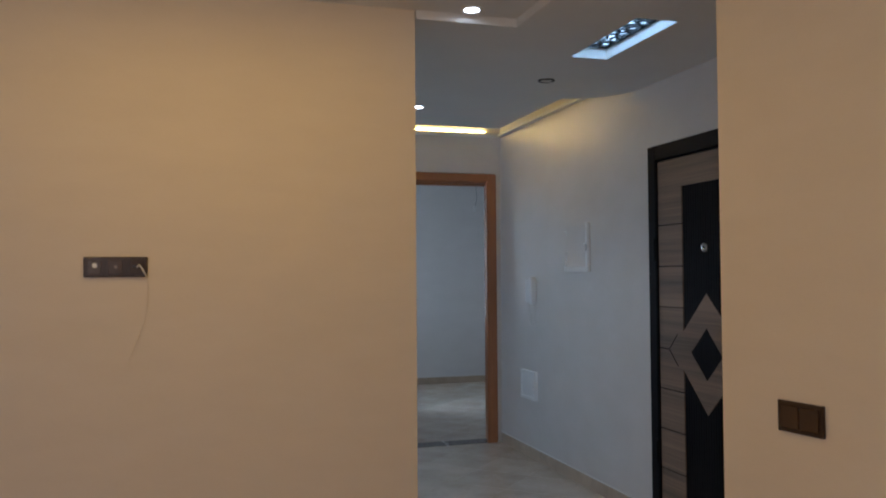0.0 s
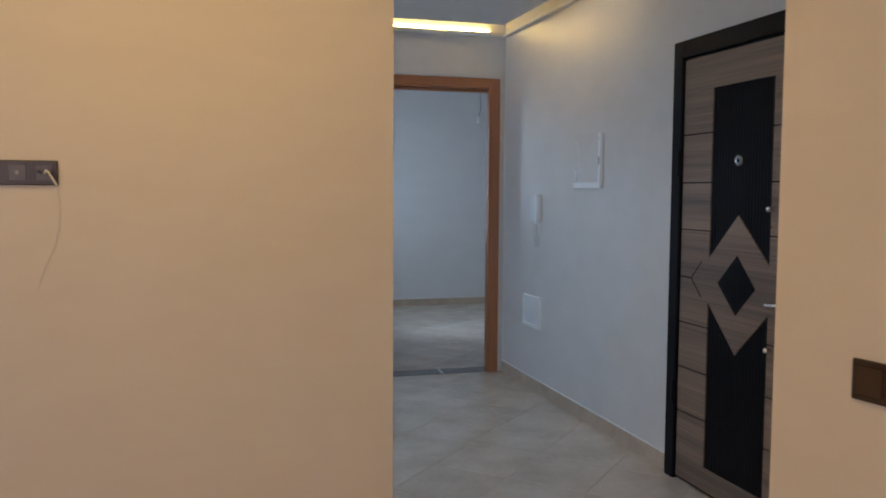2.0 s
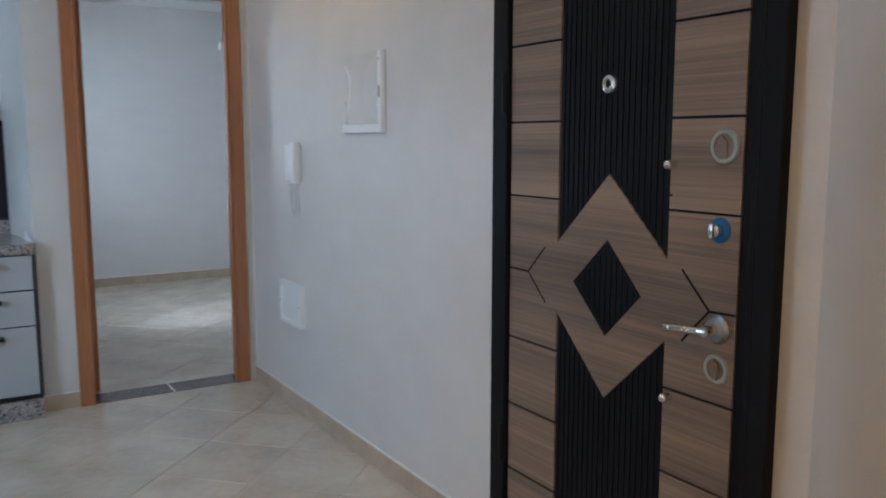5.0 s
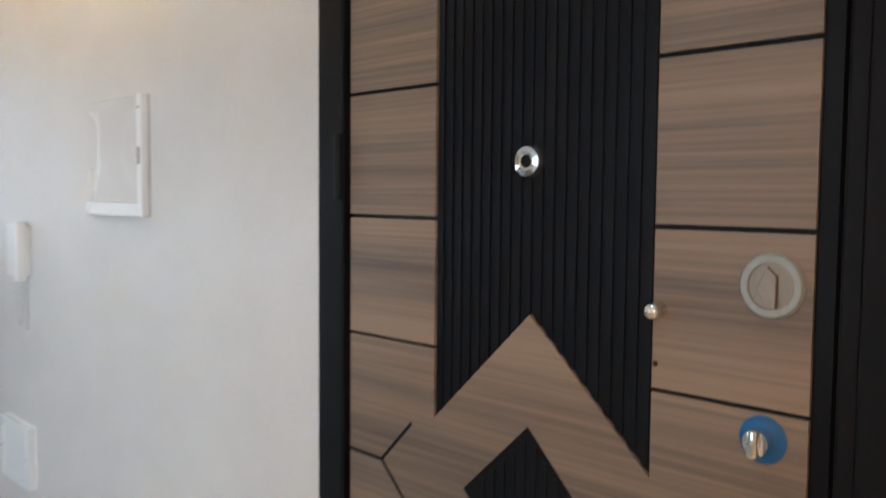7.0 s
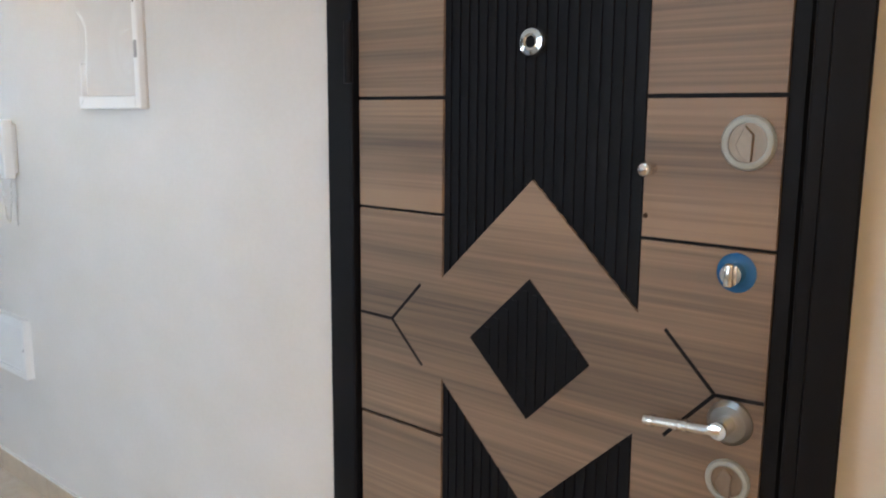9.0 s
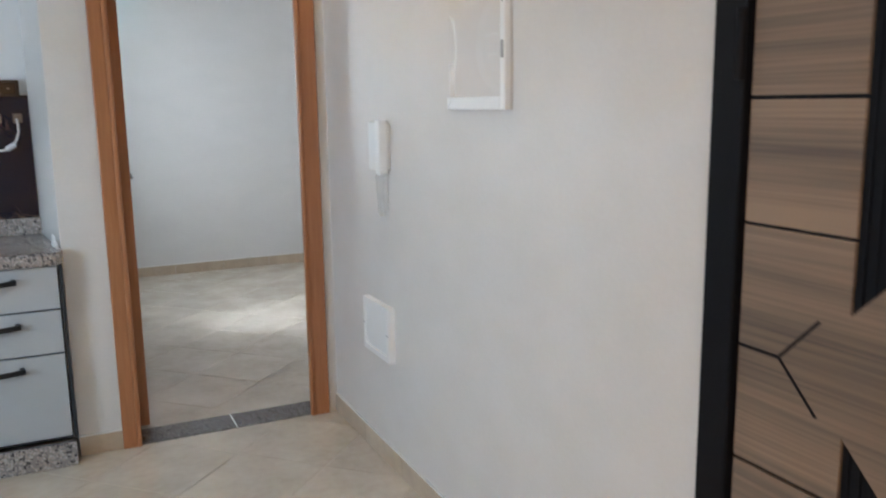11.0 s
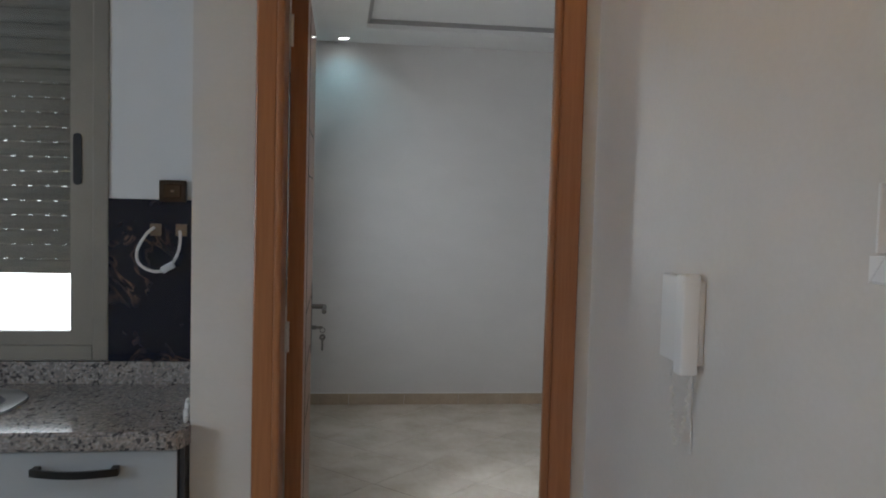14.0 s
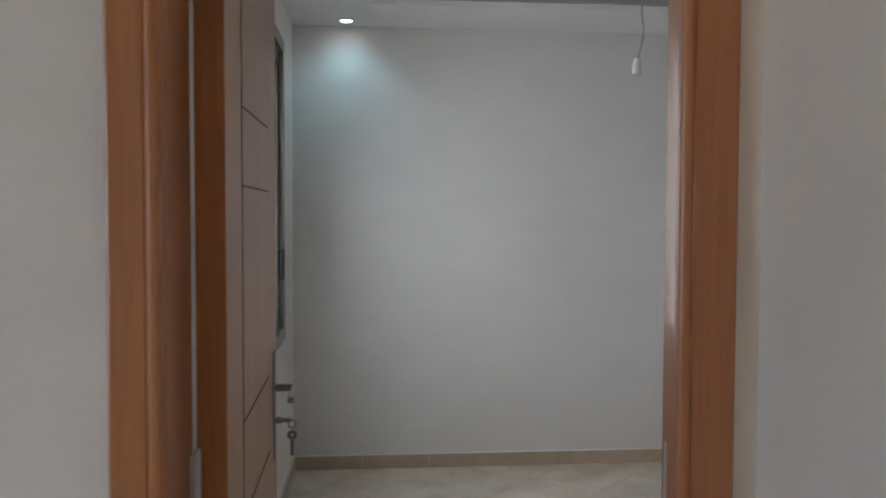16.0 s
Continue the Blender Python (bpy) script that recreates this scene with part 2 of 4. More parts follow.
GRANITE = speckle_mat("speckled_granite", (0.27, 0.25, 0.24), ((0.09, 0.085, 0.085), (0.36, 0.31, 0.28), (0.45, 0.42, 0.40)), 0.13, 110)
DARKSTONE = speckle_mat("dark_threshold_granite", (0.10, 0.085, 0.08), ((0.03, 0.03, 0.03), (0.17, 0.14, 0.13), (0.22, 0.2, 0.19)), 0.25, 120)
MARBLE = marble_mat("black_gold_marble", (0.006, 0.010, 0.024), (0.17, 0.105, 0.065))
CABINET = mat("glossy_pale_grey_lacquer", (0.45, 0.475, 0.49), 0.12, vary=0.01, scale=4, bump=0.0, coat=0.3)
CARCASS = mat("dark_carcass_board", (0.03, 0.03, 0.032), 0.6, vary=0.05, scale=10, bump=0.02)
BLACKPL = mat("matt_black_metal", (0.012, 0.012, 0.013), 0.4, 0.2, vary=0.05, scale=30, bump=0.01)
ALU = mat("taupe_aluminium", (0.30, 0.275, 0.235), 0.45, 0.3, vary=0.03, scale=10, grain=200, bump=0.02)
SHUTTER = mat("beige_roller_slats", (0.22, 0.195, 0.165), 0.5, vary=0.04, scale=10, grain=100, bump=0.02)
DARKALU = mat("dark_window_profile", (0.05, 0.045, 0.04), 0.4, 0.4, vary=0.04, scale=10, bump=0.01)
CABLE = mat("white_cable_sheath", (0.74, 0.72, 0.68), 0.45, vary=0.03, scale=60, bump=0.02)
LAMPGLOW = mat("lit_lamp_lens", (0.9, 0.9, 0.9), 0.4, bump=0, emit=(0.95, 0.98, 1.0), strength=14)
STRIPGLOW = mat("warm_led_strip", (0.9, 0.8, 0.5), 0.4, bump=0, emit=(1.0, 0.62, 0.16), strength=38)
PANELGLOW = mat("cool_led_panel", (0.9, 0.9, 0.9), 0.4, bump=0, emit=(0.55, 0.78, 1.0), strength=11)
DAYGLOW = mat("bright_overcast_backdrop", (0.8, 0.8, 0.8), 0.9, bump=0, emit=(0.93, 0.97, 1.0), strength=4.2)
GLASS = glass_mat("window_glass")
COVER = glass_mat("clear_plastic_cover", (1.0, 1.0, 1.0), 0.03, 0.95)
ASPHALT = mat("grey_ground", (0.2, 0.19, 0.18), 0.9, vary=0.1, scale=2, bump=0.1)


# ---- mesh helpers ----
def box_bm(bm, x0, x1, y0, y1, z0, z1, bevel=0.0, seg=1):
    r = bmesh.ops.create_cube(bm, size=1.0, matrix=Matrix.Translation(((x0 + x1) / 2, (y0 + y1) / 2, (z0 + z1) / 2)) @ Matrix.Diagonal((x1 - x0, y1 - y0, z1 - z0, 1)))
    if bevel:
        es = {e for v in r["verts"] for e in v.link_edges}
        bmesh.ops.bevel(bm, geom=list(es), offset=bevel, segments=seg, affect="EDGES", profile=0.5)
    return bm


def cyl_bm(bm, a, b, r0, r1=None, seg=20, caps=True):
    a, b = Vector(a), Vector(b)
    d = b - a
    m = Matrix.Translation((a + b) / 2) @ d.to_track_quat("Z", "Y").to_matrix().to_4x4()
    bmesh.ops.create_cone(bm, cap_ends=caps, segments=seg, radius1=r0, radius2=r0 if r1 is None else r1, depth=d.length, matrix=m)
    return bm


def tube_bm(bm, pts, r, seg=10, sides=10):
    """A round tube through pts, smoothed as a spline."""
    pts = [Vector(p) for p in pts]
    path = []
    for i in range(len(pts) - 1):
        p0, p1, p2, p3 = pts[max(i - 1, 0)], pts[i], pts[i + 1], pts[min(i + 2, len(pts) - 1)]
        for k in range(seg):
            t = k / seg
            path.append(0.5 * ((2 * p1) + (p2 - p0) * t + (2 * p0 - 5 * p1 + 4 * p2 - p3) * t * t + (3 * p1 - p0 - 3 * p2 + p3) * t ** 3))
    path.append(pts[-1])
    rings, side = [], None
    for i, p in enumerate(path):
        d = (path[min(i + 1, len(path) - 1)] - path[max(i - 1, 0)]).normalized()
        if side is None:
            side = d.orthogonal().normalized()
        side = (side - d * side.dot(d)).normalized()
        up = d.cross(side)
        rings.append([bm.verts.new(p + r * (math.cos(2 * math.pi * k / sides) * side + math.sin(2 * math.pi * k / sides) * up)) for k in range(sides)])
    for a, b in zip(rings, rings[1:]):
        for k in range(sides):
            bm.faces.new((a[k], a[(k + 1) % sides], b[(k + 1) % sides], b[k]))
    bm.faces.new(rings[0][::-1])
    bm.faces.new(rings[-1])
    return bm


def prism_bm(bm, poly, axis, lo, hi, bevel=0.0):
    """Extrude a polygon of 2D points along an axis from lo to hi."""
    def put(p, h):
        return {0: (h, p[0], p[1]), 1: (p[0], h, p[1]), 2: (p[0], p[1], h)}[axis]
    a = [bm.verts.new(put(p, lo)) for p in poly]
    b = [bm.verts.new(put(p, hi)) for p in poly]
    fs = [bm.faces.new(a), bm.faces.new(b[::-1])]
    n = len(poly)
    for i in range(n):
        fs.append(bm.faces.new((a[i], b[i], b[(i + 1) % n], a[(i + 1) % n])))
    bmesh.ops.recalc_face_normals(bm, faces=fs)
    if bevel:
        es = list({e for f in fs for e in f.edges})
        bmesh.ops.bevel(bm, geom=es, offset=bevel, segments=1, affect="EDGES")
    return bm


def ring_bm(bm, centre, normal, r_out, r_in, depth, seg=28):
    """A flat ring with a round rim."""
    n = Vector(normal).normalized()
    s = n.orthogonal().normalized()
    u = n.cross(s)
    prof = [(r_in, 0), (r_in, depth), (r_in + 0.25 * (r_out - r_in), depth * 1.15), (r_out - 0.25 * (r_out - r_in), depth * 1.0), (r_out, depth * 0.4), (r_out, 0)]
    rings = []
    for k in range(seg):
        a = 2 * math.pi * k / seg
        d = math.cos(a) * s + math.sin(a) * u
        rings.append([bm.verts.new(Vector(centre) + d * r + n * h) for r, h in prof])
    for k in range(seg):
        a, b = rings[k], rings[(k + 1) % seg]
        for i in range(len(prof) - 1):
            bm.faces.new((a[i], a[i + 1], b[i + 1], b[i]))
    return bm


def part(name, bm, material, parent=None, label="", smooth=False):
    bmesh.ops.recalc_face_normals(bm, faces=bm.faces[:])
    me = bpy.data.meshes.new(name)
    bm.to_mesh(me)
    bm.free()
    me.materials.append(material)
    if smooth:
        for p in me.polygons:
            p.use_smooth = True
        me.set_sharp_from_angle(angle=radians(35))
    ob = new(name, me)
    if parent is not None:
        ob.parent = parent
    if label:
        ob["label"] = label
    return ob


def thing(name, at, label, category, group="", kind=""):
    """An Empty at a thing's base; its parts are built in world coordinates."""
    ob = new(name)
    ob.location = at
    ob.empty_display_size = 0.1
    return tagged(ob, label, category, group, kind)


def under(parent, name, bm, material, label="", smooth=False):
    ob = part(name, bm, material, parent, label, smooth)
    ob.matrix_parent_inverse = Matrix.Translation(parent_origin(parent)).inverted()
    return ob


def parent_origin(ob):
    return Vector(ob.location) if ob.type == "EMPTY" else Vector((0, 0, 0))


def box(*a, **k):
    return box_bm(bmesh.new(), *a, **k)


def setting(name, bm, material, label, category):
    return tagged(part(name, bm, material), label, category, kind="structure")


def wall(name, x0, x1, y0, y1, z0, z1, material, label, opening=None):
    """A wall box; opening (lo, hi, z0, z1) runs along its longer side and goes right through."""
    bm = bmesh.new()
    if not opening:
        box_bm(bm, x0, x1, y0, y1, z0, z1)
    else:
        lo, hi, a, b = opening
        if x1 - x0 > y1 - y0:
            poly = [(x0, z0), (x1, z0), (x1, z1), (x0, z1)]
            hole = [(lo, a), (hi, a), (hi, b), (lo, b)]
            frame_bm(bm, poly, hole, 1, y0, y1, a <= z0)
        else:
            poly = [(y0, z0), (y1, z0), (y1, z1), (y0, z1)]
            hole = [(lo, a), (hi, a), (hi, b), (lo, b)]
            frame_bm(bm, poly, hole, 0, x0, x1, a <= z0)
    return setting(name, bm, material, label, "wall")


def frame_bm(bm, o, h, axis, lo, hi, to_floor):
    if to_floor:
        prism_bm(bm, [o[0], h[0], h[3], h[2], h[1], o[1], o[2], o[3]], axis, lo, hi)
    else:
        prism_bm(bm, [o[0], o[1], h[1], h[0]], axis, lo, hi)
        prism_bm(bm, [o[1], o[2], h[2], h[1]], axis, lo, hi)
        prism_bm(bm, [o[2], o[3], h[3], h[2]], axis, lo, hi)
        prism_bm(bm, [o[3], o[0], h[0], h[3]], axis, lo, hi)
    return bm


# ---- large structure ----
TOP = 2.85
ground = setting("ground", box(-40, 40, -40, 40, -0.30, -0.16), ASPHALT, "plain grey ground far below the flat", "ground")
floor = setting("floor", box(-6.4, 2.2, -8.4, 3.9, -0.15, -0.0025), GROUT, "pale grouted floor laid diagonally with beige stoneware tiles", "floor")
wall("wall_entrance", 0.0, 0.16, -3.475, 0.0, 0, TOP, PLASTER, "pearly off-white plaster wall around the entrance door", (-3.375, -2.385, 0, 2.055))
wall("wall_bedroom_door", -1.105, 2.15, 0.0, 0.16, 0, TOP, PLASTER, "off-white plaster wall with a wooden door frame", (-0.900, -0.052, 0, 2.165))
setting("wall_pillar", prism_bm(bmesh.new(), [(-1.105, 0.16), (-1.03, 0.16), (-1.03, 0.65), (-1.19, 0.65), (-1.175, 0.5)], 2, 0, TOP), PLASTER, "narrow off-white wall end beside the worktop", "wall")
wall("wall_kitchen_back", -4.35, -1.172, 0.5, 0.66, 0, TOP, WHITE, "white kitchen wall with a shuttered window", (-2.70, -1.45, 0.935, 2.30))
# the opening is added for the fill lamp on the hall
wall("wall_kitchen_west", -4.35, -4.2, -2.96, 0.5, 0, TOP, WHITE, "white kitchen wall with an added opening for a fill lamp", (-2.65, -1.05, 0.7, 2.35))
setting("wall_television", prism_bm(bmesh.new(), [(-6.35, -3.16), (-1.565, -3.16), (-1.530, -2.96), (-6.35, -2.96)], 2, 0, TOP), CREAM, "cream plaster wall warmly lit, with a bronze socket strip", "wall")
EDGE = (-0.95, -4.305)
setting("wall_living_east", prism_bm(bmesh.new(), [EDGE, (-0.381, -8.35), (-0.20, -8.35), (-0.80, -4.38)], 2, 0, TOP), CREAM, "cream plaster wall with a bronze light switch", "wall")
setting("wall_hall_end", prism_bm(bmesh.new(), [(0.0, -3.475), EDGE, (-0.80, -4.38), (0.16, -3.60), (0.16, -3.475)], 2, 0, TOP), PLASTER, "plain off-white slanting wall beyond the entrance door", "wall")
wall("wall_living_west", -6.35, -6.2, -8.2, -3.16, 0, TOP, CREAM, "plain cream wall of the living room", None)
# south wall's opening is made up, behind the camera
wall("wall_living_south", -6.35, -0.405, -8.35, -8.2, 0, TOP, CREAM, "cream living room wall with an added wide opening for a fill lamp", (-5.4, -3.0, 0.7, 2.35))
wall("wall_bedroom_west", -1.18, -1.03, 0.65, 3.65, 0, TOP, ROOMWALL, "pale grey bedroom wall with a window", (1.75, 2.98, 0.90, 2.33))
wall("wall_bedroom_north", -1.18, 2.15, 3.65, 3.8, 0, TOP, ROOMWALL, "plain pale grey bedroom wall above beige skirting", None)
wall("wall_bedroom_east", 2.0, 2.15, 0.16, 3.65, 0, TOP, ROOMWALL, "plain pale grey bedroom wall", None)
setting("wall_bedroom_inner", frame_bm(bmesh.new(), [(-1.03, 0), (2.0, 0), (2.0, 2.8), (-1.03, 2.8)], [(-0.900, 0), (-0.052, 0), (-0.052, 2.165), (-0.900, 2.165)], 1, 0.16, 0.168, True), ROOMWALL, "pale grey bedroom side of the door wall", "wall")

# ceilings
HOLE = (-0.69, -0.50, -3.41, -2.79)


def hall_ceiling():
    """A dropped panel that stops short of two walls and leaves a lit gap with a rounded end; a slot is cut for the light panel."""
    bm = bmesh.new()
    poly = [(-4.2, -2.70), (0.0, -2.70), (0.0, -2.28)]
    poly += [(-0.33 + 0.33 * math.cos(a), -2.28 + 0.36 * math.sin(a)) for a in [i * math.pi / 16 for i in range(1, 9)]]
    poly += [(-0.33, -0.86), (-1.105, -0.86), (-1.105, 0.16), (-1.175, 0.5), (-4.2, 0.5)]
    prism_bm(bm, poly, 2, 2.42, 2.46)
    prism_bm(bm, [(-4.2, -2.96), (-1.56, -2.96), (-1.56, -2.70), (-4.2, -2.70)], 2, 2.42, 2.46)
    prism_bm(bm, [(-1.56, -3.16), (-1.12, -3.16), (-1.12, -2.70), (-1.56, -2.70)], 2, 2.42, 2.46)
    x0, x1, y0, y1 = HOLE
    frame_bm(bm, [(-1.12, -4.45), (0, -4.45), (0, -2.70), (-1.12, -2.70)], [(x0, y0), (x1, y0), (x1, y1), (x0, y1)], 2, 2.42, 2.46, False)
    return bm


setting("ceiling_hall", hall_ceiling(), WHITE, "white dropped plasterboard ceiling over the hall and kitchen", "ceiling")
setting("ceiling_living", prism_bm(bmesh.new(), [(-6.2, -8.2), (-0.25, -8.2), (-0.25, -4.452), (-1.12, -4.452), (-1.12, -3.16), (-6.2, -3.16)], 2, 2.455, 2.50), WHITE, "white plasterboard ceiling of the living room", "ceiling")
setting("ceiling_slab", box(-6.4, 2.2, -8.4, 3.9, TOP, TOP + 0.2), WHITE, "white concrete slab over the whole flat", "ceiling")


def bedroom_ceiling():
    bm = bmesh.new()
    frame_bm(bm, [(-1.03, 0.168), (2.0, 0.168), (2.0, 3.65), (-1.03, 3.65)], [(-0.57, 0.62), (1.55, 0.62), (1.55, 3.14), (-0.57, 3.14)], 2, 2.585, 2.64, False)
    box_bm(bm, -0.62, 1.6, 0.57, 3.19, 2.64, 2.70)
    return bm


# grey strip whose colour stands in for shade on the tray's step
SHADEGREY = mat("grey_tray_shade", (0.38, 0.37, 0.36), 0.7, vary=0.03, scale=10, bump=0.02)
setting("trim_tray_shade", frame_bm(bmesh.new(), [(-0.57, 0.62), (1.55, 0.62), (1.55, 3.14), (-0.57, 3.14)], [(-0.545, 0.645), (1.525, 0.645), (1.525, 3.115), (-0.545, 3.115)], 2, 2.615, 2.64, False), SHADEGREY, "grey strip painted as shade on the step of the ceiling tray", "trim")
setting("ceiling_bedroom", bedroom_ceiling(), WHITE, "white bedroom ceiling with a shallow recessed tray", "ceiling")
setting("trim_cove", box(-1.105, -0.03, -0.035, -0.0, 2.505, 2.53, bevel=0.004), WHITE, "slim white ledge below the cove light", "trim")
setting("trim_cove_side", box(-0.035, 0.0, -2.2, -0.0, 2.505, 2.53, bevel=0.004), WHITE, "slim white ledge below the cove gap", "trim")


# ---- entrance door ----
YL, YA, YC, YB, YR = -2.455, -2.677, -2.879, -3.086, -3.290


def entrance_door():
    d = thing("door_1", (0.0, -2.88, 0.0), "closed armoured entrance door in striped brown laminate with black fluted inlays", "door", kind="structure")
    for nm, b in (("frame_post", (-0.035, 0.10, -2.447, -2.372, 0, 2.065)), ("frame_post", (-0.035, 0.10, -3.388, -3.322, 0, 2.065)),
                  ("frame_head", (-0.035, 0.10, -3.322, -2.447, 1.985, 2.065))):
        under(d, nm, box(*b, bevel=0.005, seg=2), BLACKMET)
    under(d, "frame_lip", box(-0.040, -0.036, -3.397, -3.345, 0, 2.07, bevel=0.003), BLACKMET)
    leaf = under(d, "leaf", box(-0.016, 0.055, -3.316, -2.450, 0.006, 1.982, bevel=0.004), BLACKPANEL, "black core of the door leaf")
    x0, x1 = -0.022, -0.016
    polys = [
        [(YL, 1.634), (YL, 1.972), (YR, 1.972), (YR, 1.634), (YB, 1.634), (YB, 1.825), (YA, 1.825), (YA, 1.634)],
        [(YL, 1.192), (YA, 1.192), (YA, 1.075), (YC, 1.272), (YB, 1.075), (YB, 1.192), (YR, 1.192), (YR, 0.764), (YB, 0.764), (YB, 0.877),
         (YC, 0.678), (YA, 0.877), (YA, 0.764), (YL, 0.764)],
        [(YL, 0.334), (YL, 0.02), (YR, 0.02), (YR, 0.334), (YB, 0.334), (YB, 0.125), (YA, 0.125), (YA, 0.334)],
    ]
    for lo, hi in ((1.414, 1.627), (1.198, 1.407), (0.552, 0.757), (0.341, 0.545)):
        polys.append([(YL, lo), (YA, lo), (YA, hi), (YL, hi)])
        polys.append([(YB, lo), (YR, lo), (YR, hi), (YB, hi)])
    for p in polys:
        under(d, "panel", prism_bm(bmesh.new(), p, 0, x0, x1), LAMINATE)
    # thin inlaid lines of the two chevrons
    for a, b in (((YL, 0.975), (-2.545, 0.974)), ((-2.545, 0.974), (-2.623, 1.055)), ((-2.545, 0.974), (-2.627, 0.893)),
                 ((YR, 0.975), (-3.217, 0.972)), ((-3.217, 0.972), (-3.133, 1.058)), ((-3.217, 0.972), (-3.139, 0.888))):
        a, b = Vector(a), Vector(b)
        n = Vector((-(b - a).y, (b - a).x)).normalized() * 0.003
        under(d, "inlay_line", prism_bm(bmesh.new(), [a - n, b - n, b + n, a + n], 0, -0.0226, -0.0215), BLACKPANEL)
    diamond = under(d, "diamond_inlay", prism_bm(bmesh.new(), [(YC, 1.101), (-2.748, 0.973), (YC, 0.847), (-3.003, 0.972)], 0, -0.0235, -0.0215), BLACKPANEL)
    # upright ribs of the fluted inlays
    n = 20
    for k in range(n):
        y = YA - (k + 0.5) * (YA - YB) / n
        w = 0.0058
        side = abs(y - YC) / (YA - YC)
        under(d, "rib", box(-0.0185, -0.0160, y - w, y + w, 1.079 + 0.190 * (1 - side), 1.822), BLACKPANEL)
        under(d, "rib", box(-0.0185, -0.0160, y - w, y + w, 0.128, 0.872 - 0.190 * (1 - side)), BLACKPANEL)
        if abs(y - YC) < 0.108:
            h = 0.118 * (1 - (abs(y - YC) + w) / 0.122)
            under(diamond, "rib", box(-0.0250, -0.0235, y - w, y + w, 0.974 - h, 0.974 + h), BLACKPANEL)
    for z in (1.50, 0.42):
        under(d, "hinge", cyl_bm(bmesh.new(), (-0.037, -2.440, z - 0.06), (-0.037, -2.440, z + 0.06), 0.009), BLACKMET, smooth=True)
    # peephole
    pe = under(d, "peephole", ring_bm(bmesh.new(), (-0.0165, -2.873, 1.500), (-1, 0, 0), 0.026, 0.010, 0.012), CHROME, "chrome peephole ring", True)
    under(pe, "lens", cyl_bm(bmesh.new(), (-0.016, -2.873, 1.500), (-0.026, -2.873, 1.500), 0.010), BLACKMET, smooth=True)
    # upper and lower keyhole rosettes
    for y, z, r in ((-3.243, 1.345, 0.039), (-3.245, 0.845, 0.034)):
        ro = under(d, "lock_rosette", ring_bm(bmesh.new(), (-0.022, y, z), (-1, 0, 0), r, r * 0.72, 0.007), PALEFILM, "pale film-covered lock ring", True)
        under(ro, "lock_plate", cyl_bm(bmesh.new(), (-0.022, y, z), (-0.026, y, z), r * 0.72), BRASSY, smooth=True)
        under(ro, "keyhole_cover", prism_bm(bmesh.new(), [(y + 0.004, z + 0.024), (y - 0.008, z + 0.012), (y - 0.007, z - 0.026), (y + 0.006, z - 0.022), (y + 0.016, z - 0.004)], 0, -0.031, -0.026, bevel=0.001), BRASSY)
    under(d, "screw_hole", cyl_bm(bmesh.new(), (-0.0225, -3.091, 1.230), (-0.0215, -3.091, 1.230), 0.004, seg=12), BRONZE2)
    kn = under(d, "thumb_turn_rosette", ring_bm(bmesh.new(), (-0.022, -3.238, 1.160), (-1, 0, 0), 0.029, 0.012, 0.005), BLUE, "blue film-covered ring", True)
    bm = cyl_bm(bmesh.new(), (-0.024, -3.238, 1.160), (-0.046, -3.238, 1.160), 0.0155)
    box_bm(bm, -0.056, -0.044, -3.245, -3.231, 1.143, 1.177, bevel=0.004, seg=2)
    under(kn, "thumb_turn", bm, CHROME, "chrome thumb turn", True)
    hd = under(d, "handle_rosette", ring_bm(bmesh.new(), (-0.022, -3.243, 0.936), (-1, 0, 0), 0.034, 0.008, 0.012), KEYSTEEL, "polished handle rosette", True)
    bm = cyl_bm(bmesh.new(), (-0.028, -3.243, 0.936), (-0.070, -3.243, 0.936), 0.013)
    tube_bm(bm, [(-0.066, -3.246, 0.936), (-0.070, -3.225, 0.935), (-0.070, -3.18, 0.931), (-0.070, -3.130, 0.926)], 0.0078)
    for y in (-3.20, -3.185, -3.145):
        cyl_bm(bm, (-0.070, y, 0.9325 - (y + 3.2) * 0.1), (-0.070, y + 0.006, 0.9325 - (y + 3.2) * 0.1), 0.0098)
    under(hd, "lever", bm, CHROME, "chrome door lever", True)
    for y, z in ((-3.097, 1.302), (-3.107, 0.743)):
        bm = cyl_bm(bmesh.new(), (-0.022, y, z), (-0.036, y, z), 0.010)
        bmesh.ops.create_uvsphere(bm, u_segments=14, v_segments=8, radius=0.0125, matrix=Matrix.Translation((-0.042, y, z)))
        under(d, "knob", bm, CHROME, "small chrome stud", True)


entrance_door()


